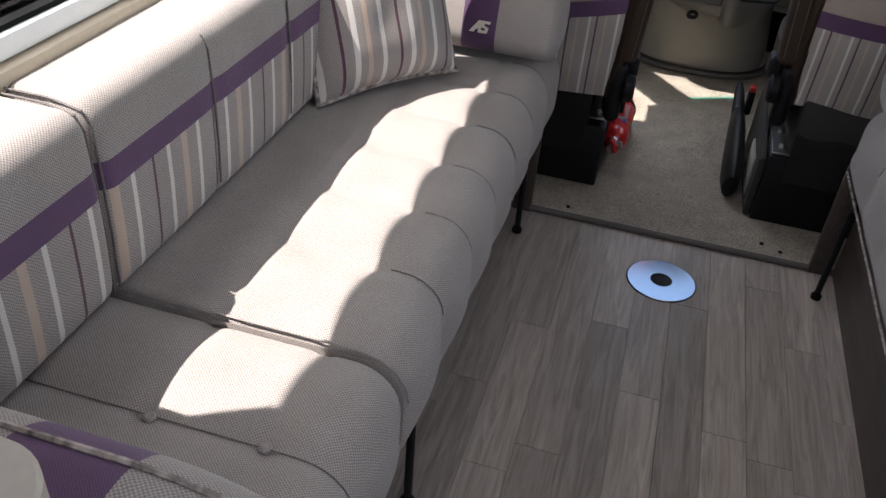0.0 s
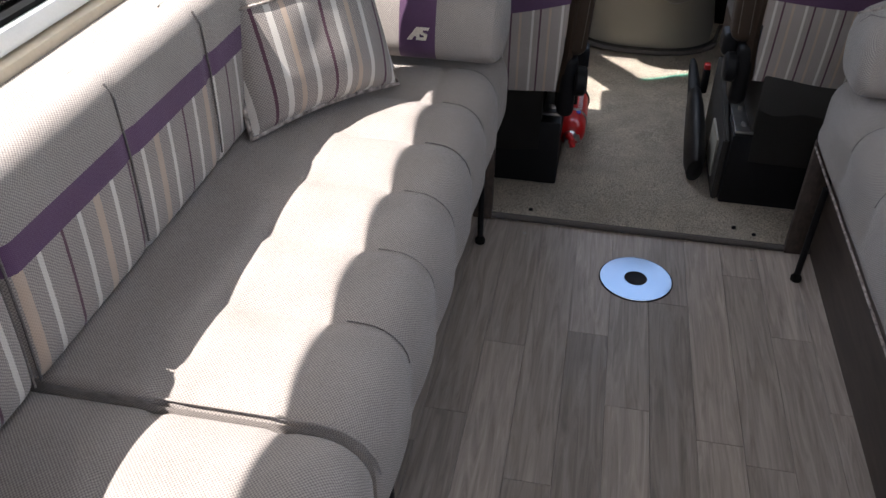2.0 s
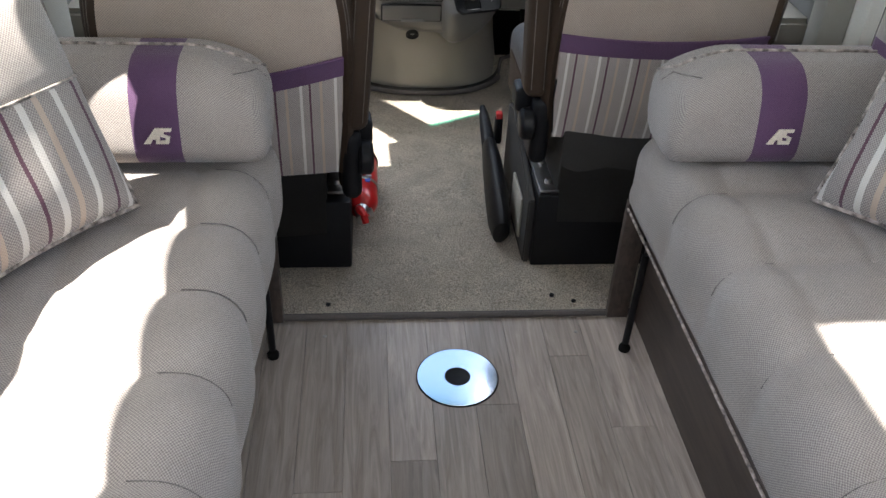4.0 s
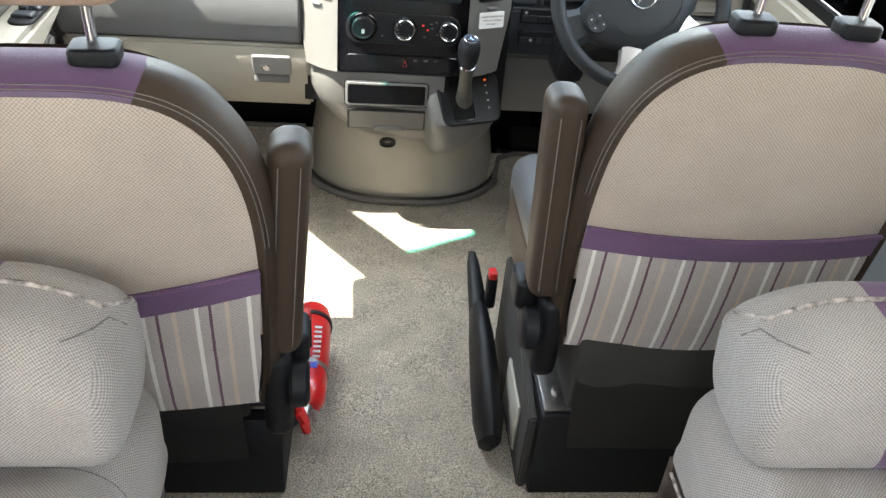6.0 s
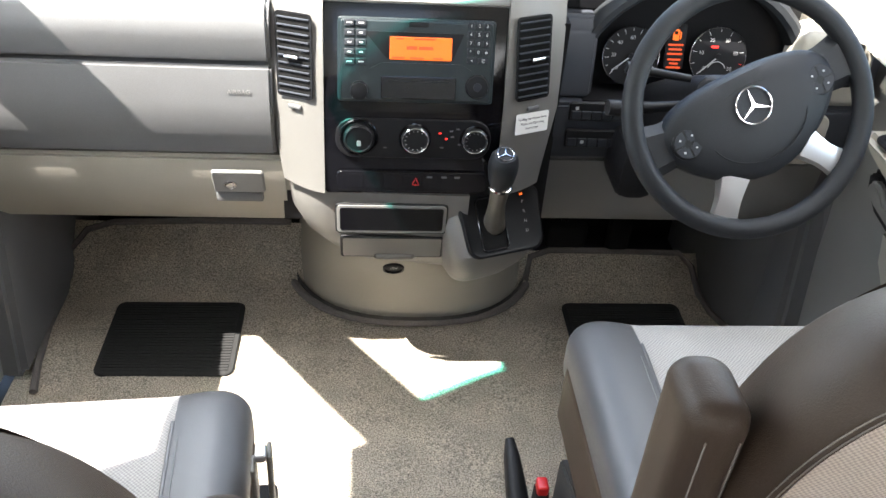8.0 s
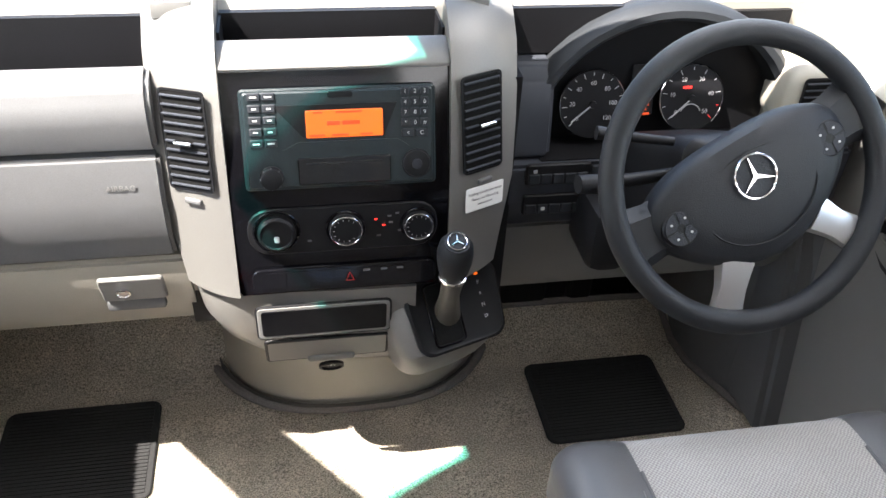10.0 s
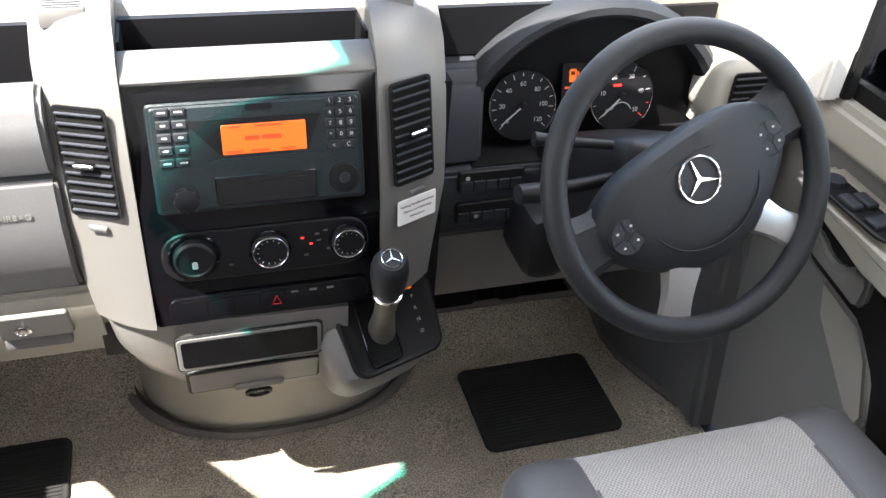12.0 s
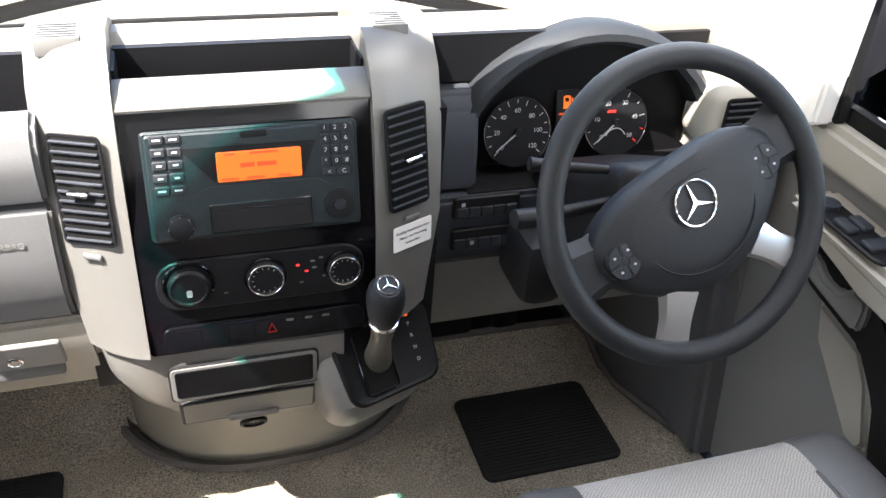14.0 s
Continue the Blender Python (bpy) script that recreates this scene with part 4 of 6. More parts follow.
            if p.y > 0.12:
                q.z -= 0.016 * ((p.y - 0.12) / 0.13) ** 2
        return q

    bm = pad((cx, y + 0.315, cz), (0.50, 0.49, 0.13), "y", 0.04, 0.045, 24, 24, 6, warp=dish)
    for k, b in split(bm, lambda p: "centre_panel" if abs(p.x - cx) < 0.146 and p.z > cz else "cushion_side").items():
        part(k, b, M_FABS if k == "centre_panel" else M_LEATHER_GREY, t, "pale grey woven centre" if k == "centre_panel" else "grey leather side bolsters")
    for q in (-1, 1):
        part("piping", tube([(cx + q * 0.152, y + 0.12 + 0.36 * k / 12, 0.4815 - (0.016 * ((0.12 + 0.36 * k / 12 - 0.435) / 0.13) ** 2 if k > 10 else 0)) for k in range(13)], 0.0028, 6), M_LEATHER_GREY, t)
        part("stitching", tube([(cx + q * 0.162, y + 0.12 + 0.33 * k / 12, 0.4842) for k in range(13)], 0.0007, 4), M_KICK, t)
    # frame, skirt, pedestal
    base = 2.625
    part("side_cover", pad((cx + inner * 0.235, y + 0.30, 0.36), (0.035, 0.42, 0.12), "y", 0.015, 0.015, 6, 3), M_LEATHER, t, "brown plastic side cover")
    part("skirt", box(cx - 0.19, cx + 0.19, base + 0.012, base + 0.44, 0.2, 0.40, 0.01), M_BLACK_SOFT, t, "dark fabric skirt")
    flap = []
    for k in range(7):
        f = k / 6
        z = 0.392 - 0.24 * f
        flap.append([Vector((cx + 0.185 * u, (yb(0.376) + 0.012) * (1 - f) + (base - 0.012) * f + 0.006 * noise.noise(Vector((u * 2, z * 9, cx))), z + 0.008 * u * u * f)) for u in [-1 + 2 * i / 10 for i in range(11)]])
    bm = loft(flap, closed=False)
    bmesh.ops.solidify(bm, geom=bm.faces[:], thickness=0.004)
    part("skirt_flap", bm, M_BLACK_SOFT, t, "dark hanging skirt flap")
    ped_ = part("pedestal", box(*sorted((inner * 0.0 + s * 0.23, s * 0.66)), base, base + 0.43, 0.012, 0.225 if s > 0 else 0.21, 0.006), M_BLACK, t, "black steel pedestal")
    br = part("swivel_bracket", box(*sorted((s * 0.235, s * 0.285)), base + 0.01, base + 0.30, 0.226, 0.234, 0.002), M_STEEL, t, "bare steel bracket")
    for k in range(2):
        part("bolt", turned([(0.009, 0), (0.009, 0.012), (0.004, 0.014), (0.001, 0.014)], pose(s * 0.262, base + 0.05 + 0.1 * k, 0.234), 10), M_STEEL, br)
    part("recliner", pad((cx + inner * 0.245, y + 0.08, 0.39), (0.045, 0.10, 0.17), "z", 0.02, 0.02, 4, 3), M_BLACK, t, "black recliner cover")
    part("recliner_knob", turned([(0.002, 0.0), (0.036, 0.0), (0.04, 0.006), (0.038, 0.026), (0.03, 0.032), (0.002, 0.032)], facing((cx + inner * 0.262, y + 0.055, 0.405), (inner, 0, 0)), 18), M_BLACK, t)
    # armrest folded upright beside the backrest
    ax = cx + inner * (0.275 + arm_out)

    def arm(p):
        return (p.x + inner * (0.16 - p.z) * -0.06, p.y - 0.10 * p.z, p.z)

    ay, a0, a1 = y + 0.035, 0.475, 0.85
    part("armrest", pad((ax, ay + 0.02, (a0 + a1) / 2), (0.056, 0.084, a1 - a0), "z", 0.024, 0.024, 12, 4, warp=arm), M_LEATHER, t, "taupe leather armrest folded upright")
    for q in (-1, 1):
        part("stitching", tube([Vector((ax, ay + 0.02, (a0 + a1) / 2)) + Vector(arm(Vector((q * 0.014, -0.0425, -0.16 + 0.32 * k / 8)))) for k in range(9)], 0.0009, 4), M_PALE_THREAD, t)
    part("armrest_hinge", pad((ax, ay + 0.07, 0.455), (0.04, 0.07, 0.06), "z", 0.012, 0.012, 3, 2), M_BLACK, t)
    # belt buckle
    bx = cx + inner * 0.285
    bk = part("buckle", pad((bx, y + 0.40, 0.212), (0.022, 0.03, 0.08), "z", 0.006, 0.008, 3, 2), M_BLACK, t, "black belt buckle")
    part("buckle_button", pad((bx, y + 0.40, 0.255), (0.018, 0.026, 0.022), "z", 0.004, 0.005, 2, 2), M_RED, bk, "red release button")
    if s < 0:
        stalk = [part("belt_stalk", pad((bx - 0.022 + 0.018 * k, y + 0.365 + 0.02 * k, 0.44), (0.006, 0.028, 0.17), "z", 0.003, 0.003, 4, 2), M_STEM, t, "olive brown belt webbing") for k in range(2)]
        part("webbing_tip", pad((bx - 0.013, y + 0.375, 0.53), (0.014, 0.022, 0.012), "z", 0.003, 0.004, 2, 2), M_STEEL, stalk[0])
    else:
        bk = part("buckle", pad((cx + inner * 0.238, y + 0.335, 0.312), (0.022, 0.036, 0.07), "z", 0.006, 0.008, 3, 2), M_BLACK, t, "black belt buckle")
        part("buckle_button", pad((cx + inner * 0.238, y + 0.335, 0.350), (0.019, 0.030, 0.02), "z", 0.004, 0.005, 2, 2), M_RED, bk, "red release button")
    if swivel:
        # turned on its pedestal
        t.rotation_euler.z = radians(swivel)
        t.location += Vector((-0.016, -0.016, -drop))
        back = Matrix.Rotation(radians(-swivel), 4, 'Z')
        for ob in (ped_, br):
            ob.matrix_basis = back @ Matrix.Translation((0.016, 0.016, drop)) @ ob.matrix_basis
    return t


cab_seat(-0.465, 2.49, -1, "passenger cab seat with beige woven back, striped pocket and leather sides", 4.0, 0.032, 0.028, -0.012)
cab_seat(0.465, 2.605, 1, "driver's cab seat with beige woven back, striped pocket and leather sides", arm_out=0.01)

# fire extinguisher lying along the seat pedestal
ext = root("fire_extinguisher", (-0.19, 2.91, 0.012), "red fire extinguisher lying in a bracket beside the passenger seat", "fire extinguisher")
m = facing((-0.188, 2.75, 0.108), (0, 1, 0.0), (0, 0, 1))
cyl = part("cylinder", turned([(0.002, -0.004), (0.018, -0.002), (0.034, 0.012), (0.0415, 0.03), (0.042, 0.05), (0.042, 0.265), (0.036, 0.29), (0.016, 0.305), (0.002, 0.307)], m, 32), M_RED, ext)
part("label", turned([(0.0424, 0.09), (0.0427, 0.092), (0.0427, 0.215), (0.0424, 0.217)], m, 32), M_RED, cyl)
for k in range(7):
    part("print_bar", box(-0.176 - 0.010 + 0.0, -0.176 + 0.014, 2.855 + k * 0.015, 2.861 + k * 0.015, 0.1470, 0.1492), M_PRINT, cyl, smooth=False)
part("print_patch", box(-0.190, -0.166, 2.826, 2.843, 0.146, 0.1492), M_BLUE, cyl, "blue printed patch", smooth=False)
part("valve", turned([(0.014, -0.05), (0.016, -0.04), (0.016, -0.012), (0.02, -0.004), (0.02, 0.0)], m, 16), M_STEEL, ext, "bare metal valve")
part("lever", tube([(-0.195, 2.735, 0.120), (-0.19, 2.718, 0.125), (-0.182, 2.705, 0.118), (-0.178, 2.70, 0.10)], [0.011, 0.012, 0.011, 0.009], 8), M_RED, ext, "red squeeze lever")
part("pressure_gauge", turned([(0.012, 0), (0.012, 0.008), (0.001, 0.009)], facing((-0.168, 2.725, 0.115), (1, 0, 0.4)), 14), M_STEEL, ext)
for yy in (2.84, 2.99):
    part("strap", turned([(0.0435, 0), (0.045, 0.001), (0.045, 0.011), (0.0435, 0.012)], facing((-0.188, yy, 0.108), (0, 1, 0)), 28), M_BLACK if yy > 2.9 else M_STEEL, ext)
part("wall_bracket", box(-0.232, -0.226, 2.79, 3.0, 0.05, 0.20, 0.002), M_BLACK, ext)
ext.location.x -= 0.016

# handbrake lever, folded down
hb = root("handbrake", (0.155, 2.9, 0.012), "long black handbrake lever with a padded grip", "handbrake")
rings = []
for i, (x, yy, z) in enumerate([(0.163, 2.705, 0.05), (0.163, 2.715, 0.055), (0.163, 2.76, 0.068), (0.162, 2.84, 0.10), (0.159, 2.93, 0.14), (0.156, 2.99, 0.166), (0.1555, 3.0, 0.17)]):
    w, h = ((0.006, 0.02), (0.022, 0.05), (0.030, 0.066), (0.030, 0.066), (0.026, 0.056), (0.02, 0.04), (0.012, 0.03))[i]
    upv = Vector((0, -0.41, 0.91))
    rings.append([Vector((x, yy, z)) + Vector((w * math.cos(a), 0, 0)) + upv * (h * math.sin(a)) for a in [2 * math.pi * k / 20 for k in range(20)]])
part("grip", loft(rings), M_BLACK, hb, "ribbed black padded grip")
part("lever_arm", tube([(0.156, 2.99, 0.165), (0.153, 3.05, 0.19), (0.15, 3.10, 0.212), (0.149, 3.13, 0.222)], [0.021, 0.018, 0.014, 0.008], 12), M_BLACK, hb)
part("mount", prism([(2.64, 0.012), (3.04, 0.012), (3.04, 0.28), (2.96, 0.30), (2.64, 0.20)], 0.211, 0.2285, 0.004), M_BLACK_SOFT, hb)
part("bracket_plate", box(0.204, 0.2105, 2.70, 2.84, 0.05, 0.17, 0.003), M_GREY, hb)


# ---- dashboard ----
dash = root("dashboard", (0, 3.7, 0.3), "anthracite and warm grey van dashboard with a silver centre stack", "dashboard")
FACE = [(3.486, 0.728), (3.478, 0.77), (3.482, 0.806), (3.50, 0.826), (3.53, 0.832), (3.536, 0.81), (3.536, 0.728)]
part("upper_fascia", prism(FACE, -0.80, -0.254, 0.006), M_DASH, dash)
part("airbag_cover", prism([(3.494, 0.552), (3.476, 0.60), (3.474, 0.66), (3.484, 0.722), (3.56, 0.722), (3.56, 0.552)], -0.80, -0.254, 0.005), M_DASH, dash, "grained airbag cover")
lettering("airbag_text", "AIRBAG", 0.011, facing((-0.308, 3.4753, 0.680), (0, -1, 0.05)), M_KICK, dash)
glove = part("glovebox", prism([(3.495, 0.547), (3.498, 0.50), (3.52, 0.44), (3.56, 0.38), (3.60, 0.345), (3.68, 0.345), (3.68, 0.545)], -0.80, -0.235, 0.008), M_GREY, dash, "warm grey glovebox lid")
part("latch_plate", plate(0.092, 0.058, 0.006, 0.006, facing((-0.325, 3.497, 0.497), (0, -0.93, -0.33))), M_KICK, glove)
part("latch_grip", box(-0.37, -0.285, 3.505, 3.53, 0.445, 0.466, 0.004), M_DASH, glove)
part("lock_rim", turned([(0.002, 0.0), (0.0105, 0.0), (0.0105, 0.003), (0.0085, 0.004), (0.0075, 0.0015), (0.001, 0.0015)], facing((-0.339, 3.4915, 0.492), (0, -0.93, -0.33)), 20), M_CHROME, glove, "chrome lock")
part("lock_barrel", turned([(0.002, 0.0015), (0.006, 0.0015), (0.0055, 0.0035), (0.001, 0.0035)], facing((-0.339, 3.4915, 0.492), (0, -0.93, -0.33)), 14), M_STEEL, glove)
# dash top with trays
TOP = [(3.612, 0.866), (3.632, 0.878), (3.68, 0.87), (3.85, 0.795), (3.95, 0.765), (3.95, 0.74), (3.612, 0.74)]
part("dash_top", loft([[Vector((x, yy - (0.22 * (x / 0.8) ** 4 if yy > 3.7 else 0.0), z)) for yy, z in TOP] for x in [-0.80 + 1.6 * k / 20 for k in range(21)]]), M_GREY, dash, "pale grey dash top")
part("passenger_tray", joined(box(-0.79, -0.265, 3.535, 3.60, 0.77, 0.79), box(-0.79, -0.265, 3.598, 3.609, 0.77, 0.868)), M_BLACK, dash, smooth=False)
part("driver_tray", box(0.233, 0.42, 3.598, 3.609, 0.80, 0.868), M_BLACK, dash, smooth=False)
part("core", joined(box(-0.79, 0.79, 3.63, 3.95, 0.42, 0.735), box(-0.25, 0.24, 3.52, 3.64, 0.40, 0.80)), M_BLACK, dash, smooth=False)

# centre stack columns
COL = [(3.430, 0.515), (3.436, 0.56), (3.446, 0.66), (3.457, 0.74), (3.471, 0.81), (3.496, 0.862), (3.532, 0.893), (3.57, 0.905), (3.64, 0.895), (3.70, 0.87), (3.70, 0.515)]


def wrap(u):
    """How far a column's face falls back from its inner (0) to its outer (1) edge."""
    return 0.018 * u + 0.032 * u * u


def column(x0, x1, q):
    rings = []
    n = 12
    for i in range(n + 1):
        u = i / n
        x = x0 + (x1 - x0) * u
        o = 1 - u if q < 0 else u
        drop = 0.014 * o ** 2
        rings.append([Vector((x - q * 0.020 * o * max(0.0, (0.66 - z) / 0.145), min(yy + wrap(o), 3.698) if yy < 3.69 else yy, z - (drop if z > 0.8 else 0))) for yy, z in COL])
    bm = loft(rings)
    bmesh.ops.bevel(bm, geom=[e for e in bm.edges if e.calc_face_angle(0) > 0.6], offset=0.006, segments=2, affect="EDGES")
    return bm


part("stack_column", column(-0.262, -0.168, -1), M_SILVER, dash, "silver painted side of the centre stack")
part("stack_column", column(0.130, 0.232, 1), M_SILVER, dash, "silver painted side of the centre stack")
LIP = [(3.486, 0.836), (3.489, 0.841), (3.500, 0.850), (3.518, 0.860), (3.531, 0.861), (3.535, 0.85), (3.535, 0.82), (3.495, 0.832)]
part("bin_lip", prism(LIP, -0.170, 0.132, 0.003), M_SILVER, dash, "silver band under the open tray")
part("bin_tray", joined(box(-0.166, 0.128, 3.536, 3.60, 0.795, 0.805), box(-0.166, 0.128, 3.597, 3.609, 0.80, 0.870), box(-0.167, -0.163, 3.536, 3.60, 0.80, 0.868), box(0.126, 0.129, 3.536, 3.60, 0.80, 0.868)), M_BLACK, dash, "black open tray", smooth=False)


def face_y(z):
    """The centre fascia's face at height z."""
    return 3.436 + max(0, z - 0.53) * 0.085 + max(0, z - 0.68) * 0.21


def stack_pose(x, z, out=0.0):
    m = facing((x, face_y(z), z), (0, -1, 0.085 + (0.21 if z > 0.68 else 0.03)))
    return m @ Matrix.Translation((0, 0, out))


GL = [(face_y(z), z) for z in (0.512, 0.58, 0.63, 0.68, 0.73, 0.78, 0.835)]
panel = part("gloss_panel", prism(GL + [(3.56, 0.835), (3.56, 0.512)], -0.168, 0.130, 0.003), M_GLOSS, dash, "piano black centre panel")


def vent(c, normal, w, h, n, parent, tab=0.0, up=(0, 0, 1)):
    """A recessed louvred outlet: dark box, rim, tilted slats and a bright tab."""
    m = facing(c, normal, up)
    v = part("vent_cavity", plate(w, h, 0.003, 0.005, m @ Matrix.Translation((0, 0, -0.0015))), M_RUBBER, parent, "black air vent")
    o, i = rrect(w + 0.005, h + 0.005, 0.007, 4, 1), rrect(w - 0.001, h - 0.001, 0.005, 4, 1)
    rim = loft([[Vector((x, y, 0.0)) for x, y in o], [Vector((x, y, 0.0022)) for x, y in o], [Vector((x, y, 0.0022)) for x, y in i], [Vector((x, y, 0.0)) for x, y in i]], cap=False)
    rim.transform(m)
    part("vent_rim", rim, M_BLACK, v)
    for k in range(n):
        yy = -h / 2 + h * (k + 0.5) / n
        b = box(-w / 2 + 0.002, w / 2 - 0.002, -0.0009, 0.0009, 0.0, 0.0045)
        b.transform(m @ Matrix.Translation((0, yy, 0.0005)) @ Matrix.Rotation(radians(12), 4, "X"))
        part("vent_slat", b, M_SLATE, v, smooth=False)
    tb = pad((tab, 0, 0.008), (0.026, 0.006, 0.010), "x", 0.002, 0.002, 2, 2)
    tb.transform(m)
    part("vent_tab", tb, M_CHROME, v, "bright adjusting tab")
    return v


def col_y(off):
    def f(z):
        pts = COL[:7]
        for (ya, za), (yb, zb) in zip(pts, pts[1:]):
            if za <= z <= zb:
                return ya + (yb - ya) * (z - za) / (zb - za) + off
        return pts[-1][0] + off
    return f


vent((-0.2145, col_y(wrap(0.49))(0.748) - 0.001, 0.748), (-0.53, -1, 0.15), 0.062, 0.134, 11, dash, 0.0, (0, 0.15, 1))
vent((0.1745, col_y(wrap(0.43))(0.757) - 0.001, 0.757), (0.47, -1, 0.18), 0.062, 0.134, 11, dash, 0.004, (-0.06, 0.15, 1))
for x, z, q in ((-0.215, 0.664, -1), (0.182, 0.672, 1)):
    w_ = pad((0, 0, 0.002), (0.024, 0.008, 0.006), "x", 0.002, 0.003, 2, 2)
    w_.transform(facing((x, col_y(wrap(0.5))(z) - 0.001, z), (q * 0.5, -1, 0.15)))
    part("vent_wheel", w_, M_DASH, dash)
for x0, x1, q in ((-0.246, -0.196, 0), (0.146, 0.192, 0)):
    grille = part("defrost_grille", box(x0, x1, 3.556, 3.606, 0.880, 0.9018, 0.001), M_KICK, dash, "grey defroster grille")
    for k in range(6):
        part("grille_slot", box(x0 + 0.004, x1 - 0.004, 3.560 + 0.0075 * k, 3.5628 + 0.0075 * k, 0.9008, 0.9023), M_BLACK, grille, smooth=False)

# warning label on the stack
lab = part("sticker", plate(0.068, 0.037, 0.0008, 0.003, facing((0.184, col_y(wrap(0.53))(0.646) - 0.0025, 0.646), (0.50, -1, 0.12), (0.05, 0, 1))), M_LABEL, dash, "small white printed sticker")
lm = facing((0.1846, col_y(wrap(0.53))(0.646) - 0.0034, 0.646), (0.50, -1, 0.12), (0.05, 0, 1))
for k, (words, size) in enumerate((("Folding handbrake lever", 0.0062), ("Please, see Operating", 0.0056), ("Instructions", 0.0056))):
    lettering("print_line", words, size, lm @ Matrix.Translation((0, 0.0085 - k * 0.0085, 0.0002)), M_INK, lab, 0.0001)

# radio
radio = root("car_radio", (-0.018, 3.47, 0.69), "black car radio with an orange display and keypads", "car radio")
zr = 0.748


def rp(u, v, out=0.0):
    """On the radio's face: u across from its middle, v up."""
    return stack_pose(-0.018 + u, zr + v, 0.004 + out)


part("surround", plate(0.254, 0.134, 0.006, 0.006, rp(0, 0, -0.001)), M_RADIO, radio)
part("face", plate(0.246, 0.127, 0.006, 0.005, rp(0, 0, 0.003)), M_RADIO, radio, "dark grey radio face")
part("display_hood", flat([(-0.085, 0.046), (0.075, 0.046), (0.058, 0.004), (-0.048, 0.004)], 0.002, rp(0, 0, 0.0085)), M_BLACK, radio, smooth=False)
disp = part("display", plate(0.100, 0.036, 0.003, 0.002, rp(0.006, 0.020, 0.0095)), M_AMBER, radio, "lit orange display")
for u, w in ((-0.0085, 0.017), (0.0145, 0.023)):
    part("display_word", plate(w, 0.0058, 0.0003, 0.001, rp(u, 0.021, 0.0126)), M_AMBER_DIM, disp, smooth=False)
for u, v, w in ((-0.028, 0.0345, 0.012), (0.012, 0.0345, 0.034), (-0.030, 0.006, 0.02), (0.0, 0.006, 0.022), (0.034, 0.006, 0.016)):
    part("display_bar", plate(w, 0.003, 0.0003, 0.0005, rp(u, v, 0.0126)), M_AMBER_DIM, disp, smooth=False)
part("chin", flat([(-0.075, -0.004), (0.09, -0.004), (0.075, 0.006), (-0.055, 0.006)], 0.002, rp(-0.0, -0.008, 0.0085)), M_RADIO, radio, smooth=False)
part("disc_slot", plate(0.122, 0.036, 0.003, 0.002, rp(0.004, -0.040, 0.0085)), M_GLOSS, radio, "glossy black disc slot")
part("slot_line", plate(0.10, 0.002, 0.0006, 0.0005, rp(0.004, -0.030, 0.0116)), M_BLACK, radio)
part("eject_key", plate(0.032, 0.008, 0.002, 0.002, rp(0.002, 0.056, 0.0085)), M_BLACK, radio)
for r in range(5):
    for c in range(2):
        k = part("key", plate(0.0165, 0.0105, 0.003, 0.002, rp(-0.108 + 0.0185 * c, 0.056 - 0.0145 * r, 0.0088)), M_DASH_DARK, radio)
        part("key_mark", plate(0.009 if r in (0, 4) else 0.006, 0.0022, 0.0003, 0.0004, rp(-0.108 + 0.0185 * c, 0.056 - 0.0145 * r, 0.0118)), M_PRINT, k, smooth=False)
for r in range(5):
    for c in range(3 if r < 4 else 2):
        w = 0.0108 if r < 4 else 0.0165
        u = 0.086 + 0.0128 * c if r < 4 else 0.089 + 0.0185 * c
        k = part("key", plate(w, 0.0108, 0.003, 0.0015, rp(u, 0.057 - 0.0132 * r, 0.0088)), M_DASH_DARK, radio)
        lettering("key_digit", ["123", "456", "789", "*0#", "<C"][r][c], 0.0075, rp(u, 0.057 - 0.0132 * r, 0.012), M_PRINT, k, 0.0001)


def knob(name, m, r, h, parent, label, ridges=0):
    k = part(name, turned([(0.001, 0), (r * 1.08, 0), (r * 1.08, h * 0.3), (r, h * 0.4), (r * 0.95, h * 0.92), (r * 0.85, h), (0.001, h)], m, 36), M_BLACK, parent, label)
    for i in range(ridges):
        a = 2 * math.pi * i / ridges
        b = box(-0.0006, 0.0006, r * 0.93, r * 1.02, h * 0.4, h * 0.93)
        b.transform(m @ Matrix.Rotation(a, 4, "Z"))
        part("ridge", b, M_DASH, k, smooth=False) if i % 3 == 0 else b.free()
    return k


knob("volume_knob", rp(-0.092, -0.046, 0.0085), 0.0145, 0.014, radio, "round black volume knob", 24)
nav = knob("menu_pad", rp(0.100, -0.036, 0.0085), 0.0185, 0.005, radio, "round black menu pad")
part("pad_centre", turned([(0.001, 0), (0.007, 0), (0.0065, 0.002), (0.001, 0.002)], rp(0.100, -0.036, 0.0135), 18), M_DASH_DARK, nav)

